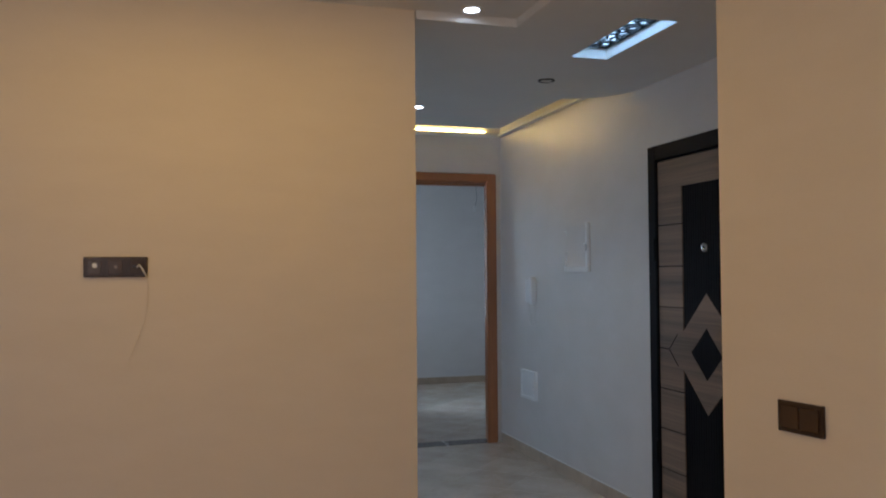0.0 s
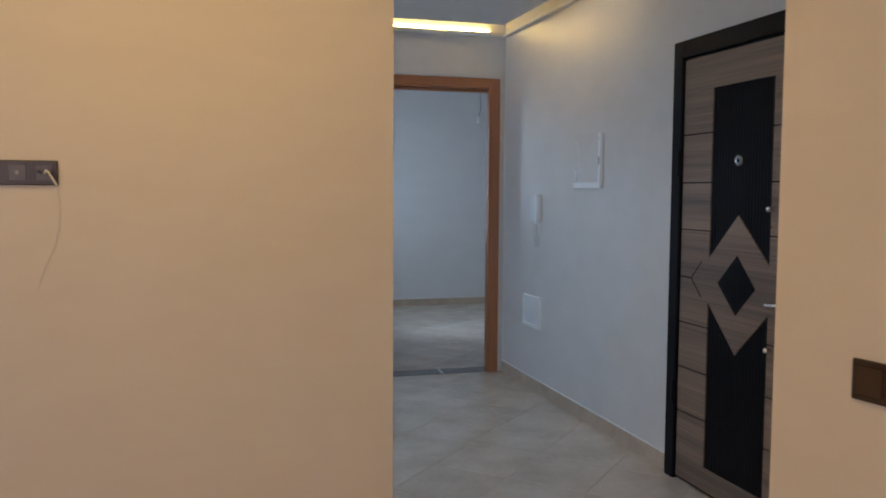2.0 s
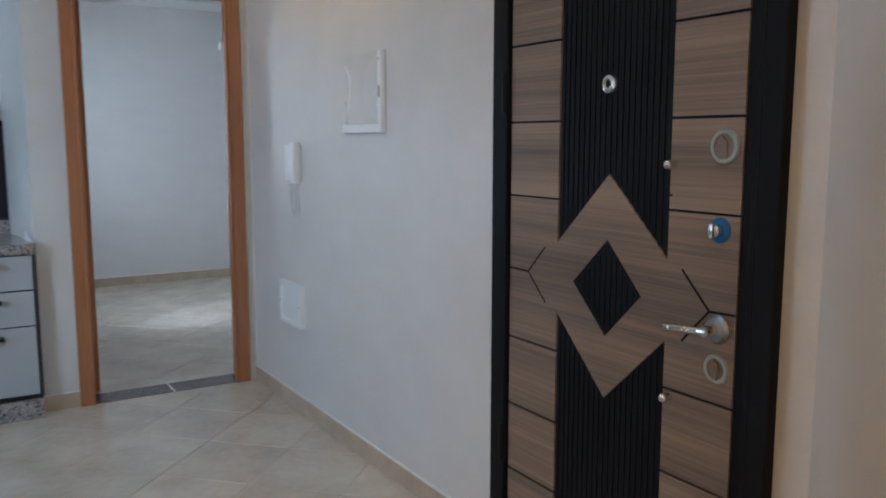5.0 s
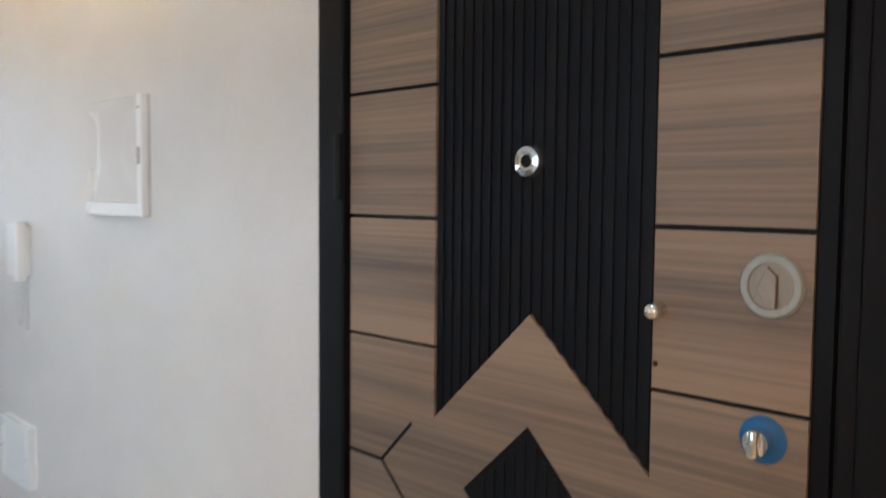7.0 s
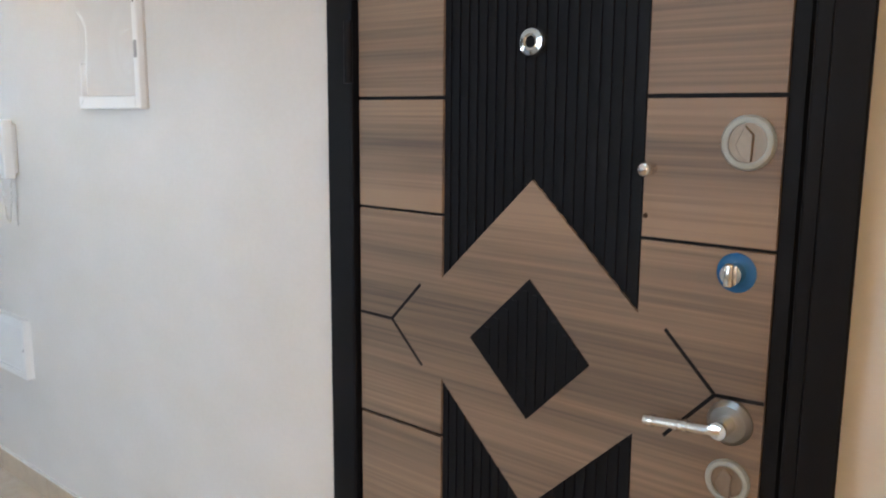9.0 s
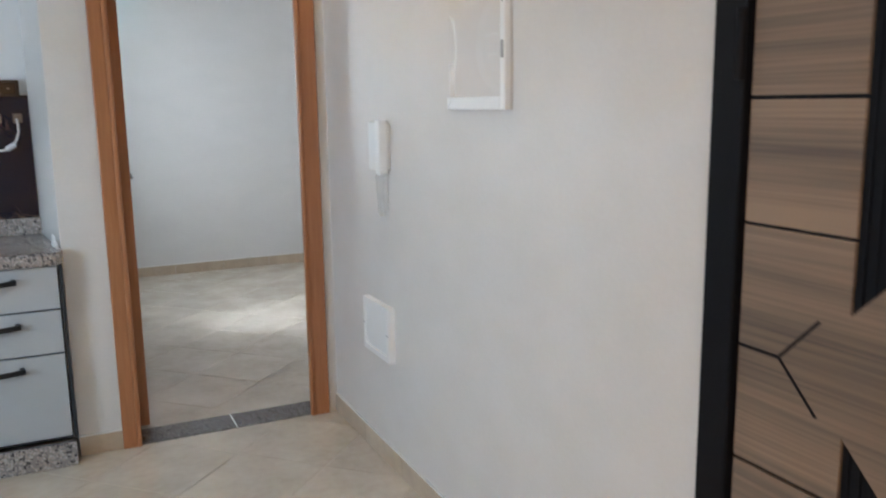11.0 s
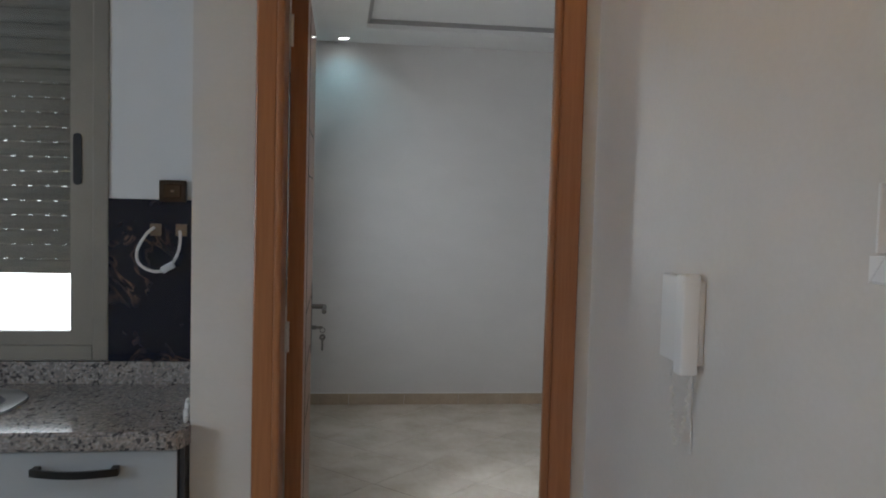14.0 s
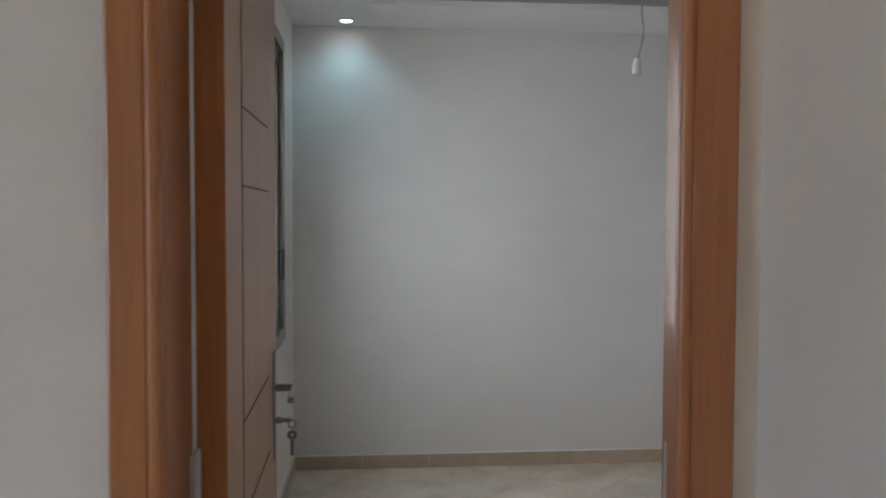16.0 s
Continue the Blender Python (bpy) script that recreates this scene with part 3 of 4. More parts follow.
# ---- bedroom door ----
def bedroom_door():
    d = thing("door_2", (-0.46, 0.08, 0.0), "wooden bedroom door standing open in its reddish varnished frame", "door", kind="structure")

    def casing(x0, x1, z1, inner):
        bm = box(x0, x1, -0.022, 0.0, 0, z1, bevel=0.005, seg=2)
        return bm
    under(d, "casing", casing(-0.940, -0.884, 2.20, 1), REDWOOD)
    under(d, "casing", casing(-0.116, -0.045, 2.20, -1), REDWOOD)
    under(d, "casing_head", box(-0.884, -0.116, -0.022, 0.0, 2.135, 2.20, bevel=0.005, seg=2), REDWOOD_H)
    under(d, "moulding", box(-0.886, -0.866, -0.028, 0.0, 0, 2.135, bevel=0.008, seg=3), REDWOOD)
    under(d, "moulding", box(-0.134, -0.114, -0.028, 0.0, 0, 2.135, bevel=0.008, seg=3), REDWOOD)
    under(d, "jamb", box(-0.900, -0.866, 0.0, 0.172, 0.004, 2.165, bevel=0.003), REDWOOD)
    under(d, "jamb", box(-0.085, -0.052, 0.0, 0.172, 0.004, 2.165, bevel=0.003), REDWOOD)
    under(d, "jamb_head", box(-0.866, -0.085, 0.0, 0.172, 2.125, 2.165, bevel=0.003), REDWOOD_H)
    under(d, "door_stop", box(-0.099, -0.085, 0.06, 0.112, 0.004, 2.125, bevel=0.004, seg=2), REDWOOD)
    under(d, "door_stop", box(-0.866, -0.099, 0.06, 0.112, 2.108, 2.125, bevel=0.004, seg=2), REDWOOD_H)
    # the leaf, swung into the room
    leaf = under(d, "leaf", box(-0.862, -0.814, 0.192, 0.895, 0.012, 2.09, bevel=0.002), LEAFWOOD, "pale veneered door leaf, open")
    under(leaf, "edge_strip", box(-0.8625, -0.8135, 0.184, 0.1925, 0.012, 2.09, bevel=0.001), REDWOOD)
    bars = [box(-0.8145, -0.8128, 0.356, 0.3595, 0.03, 2.07)]
    for z in (1.695, 1.55):
        bars.append(box(-0.8145, -0.8128, 0.3595, 0.745, z - 0.0018, z + 0.0018))
    for z0 in (1.11, 0.93, 0.75):
        bm = bmesh.new()
        prism_bm(bm, [(0.3595, z0 - 0.002), (0.745, z0 + 0.013), (0.745, z0 + 0.017), (0.3595, z0 + 0.002)], 0, -0.8145, -0.8128)
        bars.append(bm)
    for bm in bars:
        under(leaf, "groove", bm, CARCASS)
    for z in (1.96, 1.07, 0.30):
        bm = cyl_bm(bmesh.new(), (-0.860, 0.176, z - 0.045), (-0.860, 0.176, z + 0.045), 0.006)
        box_bm(bm, -0.866, -0.8635, 0.145, 0.176, z - 0.04, z + 0.04)
        under(d, "hinge", bm, STEEL, "steel hinge", True)
    plate = under(leaf, "handle_plate", box(-0.8135, -0.8105, 0.822, 0.862, 0.90, 1.165, bevel=0.001), KEYSTEEL, "brushed steel handle plate")
    bm = cyl_bm(bmesh.new(), (-0.8105, 0.842, 1.075), (-0.768, 0.842, 1.075), 0.009)
    tube_bm(bm, [(-0.770, 0.846, 1.075), (-0.764, 0.830, 1.075), (-0.764, 0.78, 1.072), (-0.764, 0.735, 1.068)], 0.0085)
    under(leaf, "door_handle", bm, KEYSTEEL, "brushed steel lever", True)
    bm = cyl_bm(bmesh.new(), (-0.8105, 0.842, 0.995), (-0.795, 0.842, 0.995), 0.008)
    box_bm(bm, -0.795, -0.772, 0.8405, 0.8435, 0.990, 1.0)
    ring_bm(bm, (-0.771, 0.8405, 0.985), (0, 1, 0), 0.011, 0.008, 0.002, 16)
    under(leaf, "key", bm, KEYSTEEL, "key in the lock", True)
    bm = ring_bm(bmesh.new(), (-0.771, 0.8405, 0.958), (0, 1, 0), 0.012, 0.003, 0.003, 16)
    box_bm(bm, -0.775, -0.767, 0.8405, 0.8435, 0.908, 0.948)
    under(leaf, "hanging_key", bm, KEYSTEEL, "spare key hanging from its ring", True)
    under(d, "strike_plate", box(-0.0895, -0.0865, 0.13, 0.15, 1.00, 1.12), STEEL)


bedroom_door()
setting("threshold", box(-0.866, -0.085, -0.005, 0.165, -0.004, 0.004, bevel=0.001), DARKSTONE, "dark speckled granite threshold under the door", "threshold")
setting("trim_threshold_joint", box(-0.47, -0.464, -0.006, 0.166, 0.0035, 0.0048), GROUTW, "pale joint across the granite threshold", "trim")


# ---- fittings on the hall wall ----
def pillow_bm(y0, y1, z0, z1, x, rise, n=20):
    """A domed sheet standing on an upright wall, closed at its rim by a flat back."""
    bm = bmesh.new()

    def at(i, j, h):
        u, v = 2 * i / n - 1, 2 * j / n - 1
        return bm.verts.new((x - 0.001 - h * (1 - u * u) * (1 - v * v), y0 + (y1 - y0) * i / n, z0 + (z1 - z0) * j / n))
    rows = [[at(i, j, rise) for j in range(n + 1)] for i in range(n + 1)]
    for i in range(n):
        for j in range(n):
            bm.faces.new((rows[i][j], rows[i + 1][j], rows[i + 1][j + 1], rows[i][j + 1]))
    return bm


def distribution_board():
    y0, y1, z0, z1 = -1.613, -1.272, 1.387, 1.703
    d = thing("distribution_board", (0, y1, z0), "white flush electrical board with a clear cover on the hall wall", "electrical box")
    under(d, "back_plate", box(-0.006, 0.0, y0, y1, z0, z1, bevel=0.002), PLASTER)
    under(d, "side_bar", box(-0.026, -0.006, y0, y0 + 0.026, z0, z1, bevel=0.004, seg=2), PLASTIC)
    under(d, "bottom_bar", box(-0.026, -0.006, y0 + 0.026, y1, z0, z0 + 0.036, bevel=0.004, seg=2), PLASTIC)
    under(d, "end_cap", prism_bm(bmesh.new(), [(y1 - 0.030, z0 + 0.036), (y1, z0), (y1, z0 + 0.036)], 0, -0.0275, -0.026), PLASTIC)
    under(d, "latch", box(-0.0285, -0.026, y0 + 0.004, y0 + 0.018, z0 + 0.135, z0 + 0.180, bevel=0.001), GREYTAB, "grey latch")
    cover = under(d, "cover", pillow_bm(y0 + 0.026, y1 - 0.002, z0 + 0.036, z1 - 0.002, -0.0215, 0.0115), COVER, "clear slightly domed plastic cover", True)
    cover.visible_shadow = False
    # white bar in place of the window's reflection in the cover
    under(d, "cover_glint", box(-0.0215, -0.006, y1 - 0.007, y1 - 0.002, z0 + 0.04, z0 + 0.13), PLASTIC)
    under(d, "screw", cyl_bm(bmesh.new(), (-0.026, y0 + 0.012, z1 - 0.036), (-0.0275, y0 + 0.012, z1 - 0.036), 0.004), GREYTAB)


def intercom():
    d = thing("intercom", (0, -0.69, 1.15), "white wall intercom with a corded receiver", "intercom")
    under(d, "body", box(-0.026, 0.0, -0.702, -0.580, 1.162, 1.340, bevel=0.005, seg=3), PLASTIC2, smooth=True)
    bm = box(-0.014, 0.0, -0.742, -0.706, 1.170, 1.336, bevel=0.003)
    under(d, "cradle", bm, PLASTIC2)
    bm = box(-0.050, -0.014, -0.750, -0.711, 1.152, 1.350, bevel=0.005, seg=3)
    under(d, "receiver", bm, PLASTIC, "white receiver", True)
    pts, n = [], 90
    for i in range(n + 1):
        t = i / n
        a = t * 2 * math.pi * 26
        yy = -0.645 - 0.080 * t + 0.006 * math.sin(math.pi * t)
        zz = 1.160 - 0.165 * math.sin(math.pi * t) ** 0.6
        pts.append((-0.022 + 0.0035 * math.cos(a), yy + 0.0035 * math.sin(a), zz))
    under(d, "coiled_cord", tube_bm(bmesh.new(), pts, 0.0021, seg=3, sides=6), CABLE, "white coiled cord", True)
    under(d, "wire", tube_bm(bmesh.new(), [(-0.006, -0.705, 1.17), (-0.005, -0.706, 1.08), (-0.004, -0.709, 0.985)], 0.0018, sides=6), CABLE, "thin white wire", True)


def junction_cover():
    y0, y1, z0, z1 = -0.738, -0.470, 0.438, 0.650
    d = thing("junction_box_cover", (0, -0.63, 0.44), "square white junction box cover low on the hall wall", "junction box")
    under(d, "frame", frame_bm(bmesh.new(), [(y0, z0), (y1, z0), (y1, z1), (y0, z1)], [(y0 + 0.022, z0 + 0.020), (y1 - 0.022, z0 + 0.020), (y1 - 0.022, z1 - 0.030), (y0 + 0.022, z1 - 0.030)], 0, -0.027, 0.0, False), PLASTIC)
    bm = bmesh.new()
    poly = [(-0.006, z0 + 0.020)] + [(-0.017 - 0.008 * math.sin(math.pi * i / 8), z0 + 0.020 + (z1 - z0 - 0.05) * i / 8) for i in range(9)] + [(-0.006, z1 - 0.030)]
    prism_bm(bm, poly, 1, y0 + 0.023, y1 - 0.023)
    under(d, "cover_plate", bm, PLASTIC2, "slightly bowed cover plate", True)
    for y in (y0 + 0.012, y1 - 0.012):
        under(d, "screw", cyl_bm(bmesh.new(), (-0.027, y, (z0 + z1) / 2), (-0.0285, y, (z0 + z1) / 2), 0.004), GREYTAB)


distribution_board()
intercom()
junction_cover()


# ---- living room fittings ----
def socket_strip():
    x0, x1, z0, z1, y = -2.806, -2.588, 1.375, 1.448, -3.16
    d = thing("socket_strip", ((x0 + x1) / 2, y, z0), "dark bronze triple socket strip with a white cable plugged in", "socket")
    under(d, "plate", box(x0, x1, y - 0.010, y, z0, z1, bevel=0.003, seg=2), BRONZE)
    for i in range(3):
        cx = x0 + 0.036 + i * 0.073
        under(d, "module", box(cx - 0.024, cx + 0.024, y - 0.0125, y - 0.010, z0 + 0.012, z1 - 0.012, bevel=0.001), BRONZE2)
    under(d, "port", box(x0 + 0.030, x0 + 0.046, y - 0.015, y - 0.0125, z0 + 0.034, z0 + 0.050, bevel=0.001), PLASTIC, "white network port")
    under(d, "port", cyl_bm(bmesh.new(), (x0 + 0.109, y - 0.0125, z0 + 0.037), (x0 + 0.109, y - 0.019, z0 + 0.037), 0.006), BRASSY, "aerial port", True)
    under(d, "plug", box(x0 + 0.165, x0 + 0.180, y - 0.018, y - 0.0125, z0 + 0.034, z0 + 0.044), CARCASS)
    under(d, "cable", tube_bm(bmesh.new(), [(x1 - 0.036, y - 0.016, z0 + 0.036), (x1 - 0.026, y - 0.035, z0 + 0.042), (x1 - 0.012, y - 0.030, z0 + 0.020), (x1 - 0.004, y - 0.020, z0 + 0.002)], 0.0035), CABLE, "short white cable", True)
    under(d, "wire", tube_bm(bmesh.new(), [(x1 - 0.004, y - 0.018, z0 + 0.002), (x1 + 0.002, y - 0.010, z0 - 0.06), (x1 - 0.008, y - 0.008, z0 - 0.16), (x1 - 0.040, y - 0.006, z0 - 0.24), (x1 - 0.064, y - 0.004, z0 - 0.308)], 0.0009, sides=6), CREAM, "thin hanging wire", True)


def light_switch():
    d = thing("light_switch", (-0.91, -4.58, 0.955), "dark bronze double rocker switch on the cream wall", "switch")
    run = Vector((-0.381 + 0.95, -8.35 + 4.305, 0)).normalized()
    out = Vector((run.y, -run.x, 0))
    base = Vector((-0.95, -4.305, 0)) + run * SWITCH
    turn = Matrix.Translation(base) @ Matrix((run, -out, (0, 0, 1))).transposed().to_4x4()
    for nm, b, m in (("plate", (-0.073, 0.073, -0.010, 0.0, 0.955, 1.037), BRONZE), ("rocker", (-0.062, -0.001, -0.0145, -0.010, 0.966, 1.026), BRONZE2), ("rocker", (0.001, 0.062, -0.0145, -0.010, 0.966, 1.026), BRONZE2)):
        bm = box(*b, bevel=0.003, seg=2)
        bm.transform(turn)
        under(d, nm, bm, m)


SWITCH = 0.283
socket_strip()
light_switch()


# ---- ceiling lamps ----
def downlight(x, y, z, lit, label):
    d = thing("downlight", (x, y, z), label, "ceiling lamp", group="ceiling downlights")
    under(d, "rim", ring_bm(bmesh.new(), (x, y, z), (0, 0, -1), 0.046, 0.033, 0.006), PLASTIC if lit else BLACKPL, smooth=True)
    under(d, "lens", cyl_bm(bmesh.new(), (x, y, z - 0.0005), (x, y, z - 0.004), 0.033), LAMPGLOW if lit else STEEL, "glowing lens" if lit else "dark lens", True)
    return d


downlight(-1.345, -3.235, 2.455, True, "white recessed ceiling downlight, lit")
downlight(-1.10, -1.47, 2.42, True, "white recessed ceiling downlight, lit")
downlight(-0.608, -2.313, 2.42, False, "black recessed ceiling downlight, switched off")
downlight(-0.715, 3.50, 2.585, True, "white recessed ceiling downlight, lit")


def light_panel():
    x0, x1, y0, y1 = HOLE
    d = thing("ceiling_light_panel", ((x0 + x1) / 2, (y0 + y1) / 2, 2.46), "recessed ceiling light with a dark ornamental fretwork grille", "ceiling light")
    for b in ((x0 - 0.02, x0 - 0.002, y0 - 0.02, y1 + 0.02, 2.462, 2.60), (x1 + 0.002, x1 + 0.02, y0 - 0.02, y1 + 0.02, 2.462, 2.60),
              (x0 - 0.002, x1 + 0.002, y0 - 0.02, y0 - 0.002, 2.462, 2.60), (x0 - 0.002, x1 + 0.002, y1 + 0.002, y1 + 0.02, 2.462, 2.60)):
        under(d, "housing_side", box(*b), WHITE)
    under(d, "diffuser", box(x0 - 0.02, x1 + 0.02, y0 - 0.02, y1 + 0.02, 2.60, 2.61), PANELGLOW, "cool glowing diffuser")
    rng = random.Random(4)
    for i in range(7):
        for j in range(3):
            cx, cy = x0 + 0.032 + j * 0.063 + rng.uniform(-0.006, 0.006), y0 + 0.045 + i * 0.088 + rng.uniform(-0.01, 0.01)
            a0, rx, ry = rng.uniform(0, 3.14), rng.uniform(0.020, 0.030), rng.uniform(0.034, 0.046)
            pts = []
            for k in range(13):
                a = 2 * math.pi * k / 12
                px, py = rx * math.cos(a), ry * math.sin(a)
                pts.append((cx + px * math.cos(a0) - py * math.sin(a0), cy + px * math.sin(a0) + py * math.cos(a0), 2.478))
            under(d, "fret", tube_bm(bmesh.new(), pts, 0.0065, seg=2, sides=6), BLACKPL, smooth=True)
    under(d, "grille_frame", frame_bm(bmesh.new(), [(x0, y0), (x1, y0), (x1, y1), (x0, y1)], [(x0 + 0.008, y0 + 0.008), (x1 - 0.008, y0 + 0.008), (x1 - 0.008, y1 - 0.008), (x0 + 0.008, y1 - 0.008)], 2, 2.470, 2.486, False), BLACKPL)


light_panel()
strip = thing("led_strip", (-0.6, -0.02, 2.53), "warm glowing strip lamp on the ledge above the bedroom door", "strip light")
under(strip, "profile", box(-1.09, -0.13, -0.030, -0.004, 2.531, 2.536), PLASTIC)
under(strip, "tube", box(-1.08, -0.14, -0.026, -0.008, 2.536, 2.552, bevel=0.004), STRIPGLOW, "warm glowing tube")


# ---- kitchen ----
def handle_bm(x0, x1, y, z):
    """A flat black bow handle that bellies out in front of its drawer."""
    bm = bmesh.new()
    n, prof = 14, ((0.0, -0.009), (0.0, 0.009), (-0.009, 0.010), (-0.009, -0.010))
    rings = []
    for i in range(n + 1):
        t = i / n
        x = x0 + (x1 - x0) * t
        out = -0.022 - 0.010 * math.sin(math.pi * t)
        dz = -0.005 * math.sin(math.pi * t)
        rings.append([bm.verts.new((x, y + out + a, z + b + dz)) for a, b in prof])
    for a, b in zip(rings, rings[1:]):
        for k in range(4):
            bm.faces.new((a[k], a[(k + 1) % 4], b[(k + 1) % 4], b[k]))
    bm.faces.new(rings[0])
    bm.faces.new(rings[-1][::-1])
    for x in (x0 + 0.012, x1 - 0.012):
        box_bm(bm, x - 0.008, x + 0.008, y - 0.026, y, z - 0.009, z + 0.009)
    return bm


FRONT = -0.060


def cabinet_unit(x0, x1, kind):
    label = "pale grey lacquered kitchen unit with three drawers under granite" if kind == "drawers" else "pale grey lacquered kitchen base unit with a plain door under granite"
    d = thing("kitchen_cabinet", ((x0 + x1) / 2, 0.2, 0.10), label, "cabinet", group="kitchen base units")
    under(d, "body", box(x0 + 0.002, x1 - 0.002, FRONT + 0.020, 0.49, 0.10, 0.811), CARCASS)
    rows = ((0.638, 0.805), (0.462, 0.632), (0.115, 0.456)) if kind == "drawers" else ((0.115, 0.805),)
    for lo, hi in rows:
        nm = "drawer" if kind == "drawers" else "door"
        fr = under(d, nm, box(x0 + 0.004, x1 - 0.004, FRONT, FRONT + 0.019, lo, hi, bevel=0.002), CABINET)
        if kind == "drawers":
            z = hi - 0.045
            under(fr, "handle", handle_bm(-1.487, -1.268, FRONT, z), BLACKPL, "black bow handle")
        else:
            under(fr, "handle", handle_bm(x0 + 0.04, x0 + 0.20, FRONT, hi - 0.05), BLACKPL, "black bow handle")


cabinet_unit(-1.640, -1.122, "drawers")
for k in range(4):
    cabinet_unit(-1.640 - 0.6 * (k + 1), -1.640 - 0.6 * k, "door")
plinth = tagged(part("plinth", box(-4.19, -1.115, -0.095, -0.070, 0, 0.098, bevel=0.002), GRANITE), "speckled granite plinth below the kitchen units", "plinth", kind="structure")
# dark strip that paints the shade of the gap by the drawers
setting("trim_cabinet_shade", box(-1.1195, -1.108, -0.058, -0.0, 0.10, 0.811), CARCASS, "dark strip in place of the shaded gap beside the drawer unit", "trim")


def worktop():
    d = thing("worktop", (-2.6, 0.2, 0.812), "speckled grey granite worktop with a rough sawn end and an upstand", "worktop")
    bm = bmesh.new()
    sink = [(-2.24, 0.06), (-1.67, 0.06), (-1.67, 0.36), (-2.24, 0.36)]
    frame_bm(bm, [(-4.19, -0.088), (-1.45, -0.088), (-1.45, 0.498), (-4.19, 0.498)], sink, 2, 0.812, 0.862, False)
    prism_bm(bm, [(-1.45, -0.088), (-1.150, -0.088), (-1.126, -0.078), (-1.110, -0.050), (-1.100, -0.012), (-1.106, -0.003), (-1.112, 0.03), (-1.172, 0.498), (-1.45, 0.498)], 2, 0.812, 0.862)
    bmesh.ops.remove_doubles(bm, verts=bm.verts[:], dist=0.0001)
    edge = [e for e in bm.edges if all(v.co.y < -0.08 for v in e.verts) and abs(e.verts[0].co.z - e.verts[1].co.z) < 0.001]
    bmesh.ops.bevel(bm, geom=edge, offset=0.010, segments=3, affect="EDGES")
    under(d, "slab", bm, GRANITE)
    under(d, "upstand", box(-4.19, -1.172, 0.478, 0.4985, 0.862, 0.935, bevel=0.002), GRANITE)
    bm = bmesh.new()
    rng = random.Random(7)
    for i in range(9):
        x, y, z = -1.116 - i * 0.0017 + rng.uniform(-0.004, 0.002), 0.012 + i * 0.012, 0.868 + rng.uniform(0, 0.035)
        box_bm(bm, x - 0.006, x + 0.006, y - 0.008, y + 0.008, 0.862, z + 0.004, bevel=0.003)
    under(d, "mortar_crumbs", bm, GROUTW)


def rounded(x0, x1, y0, y1, r, n=6):
    pts = []
    for cx, cy, a0 in ((x1 - r, y1 - r, 0), (x0 + r, y1 - r, 90), (x0 + r, y0 + r, 180), (x1 - r, y0 + r, 270)):
        for k in range(n + 1):
            a = radians(a0 + 90 * k / n)
            pts.append((cx + r * math.cos(a), cy + r * math.sin(a)))
    return pts


def sink():
    d = thing("sink", (-1.955, 0.21, 0.862), "stainless steel inset sink with a rounded rim in the worktop", "sink")
    loops = [(rounded(-2.27, -1.615, 0.005, 0.405, 0.16), 0.863), (rounded(-2.268, -1.617, 0.007, 0.403, 0.158), 0.869),
             (rounded(-2.245, -1.645, 0.030, 0.380, 0.14), 0.868), (rounded(-2.235, -1.675, 0.062, 0.358, 0.12), 0.860),
             (rounded(-2.225, -1.690, 0.072, 0.348, 0.11), 0.74), (rounded(-2.19, -1.73, 0.11, 0.31, 0.08), 0.725)]
    bm = bmesh.new()
    rings = [[bm.verts.new((x, y, z)) for x, y in pts] for pts, z in loops]
    n = len(rings[0])
    for a, b in zip(rings, rings[1:]):
        for k in range(n):
            bm.faces.new((a[k], a[(k + 1) % n], b[(k + 1) % n], b[k]))
    bm.faces.new(rings[-1])
    under(d, "basin", bm, STEEL, smooth=True)
    for i in range(4):
        x = -1.895 + i * 0.020
        under(d, "overflow_slot", box(x, x + 0.008, 0.3475, 0.3505, 0.814, 0.838), CARCASS)


def tap():
    x, y, z = -1.905, 0.425, 0.862
    d = thing("kitchen_tap", (x, y, z), "tall matt black swan-neck kitchen tap behind the sink", "tap")
    bm = cyl_bm(bmesh.new(), (x, y, z), (x, y, z + 0.105), 0.024)
    cyl_bm(bm, (x, y, z - 0.001), (x, y, z + 0.007), 0.029)
    under(d, "base", bm, BLACKPL, smooth=True)
    under(d, "spout", tube_bm(bmesh.new(), [(x, y, z + 0.10), (x, y, z + 0.20), (x, y, z + 0.285), (x, y - 0.016, z + 0.325), (x, y - 0.050, z + 0.340), (x, y - 0.085, z + 0.325), (x, y - 0.101, z + 0.285), (x, y - 0.102, z + 0.235)], 0.0125, sides=14), BLACKPL, smooth=True)
    bm = cyl_bm(bmesh.new(), (x + 0.02, y, z + 0.045), (x + 0.078, y, z + 0.045), 0.018)
    box_bm(bm, x + 0.066, x + 0.078, y - 0.012, y + 0.012, z + 0.04, z + 0.075, bevel=0.003)
    under(d, "lever", bm, BLACKPL, smooth=True)


worktop()
sink()
tap()

splash = thing("backsplash", (-1.31, 0.5, 0.935), "glossy black marble-look splashback tile veined with gold", "backsplash", kind="structure")
under(splash, "tile", box(-1.449, -1.176, 0.488, 0.4995, 0.9355, 1.462, bevel=0.001), MARBLE)
under(splash, "joint_line", box(-1.449, -1.190, 0.490, 0.4995, 1.4625, 1.468), GROUTW)


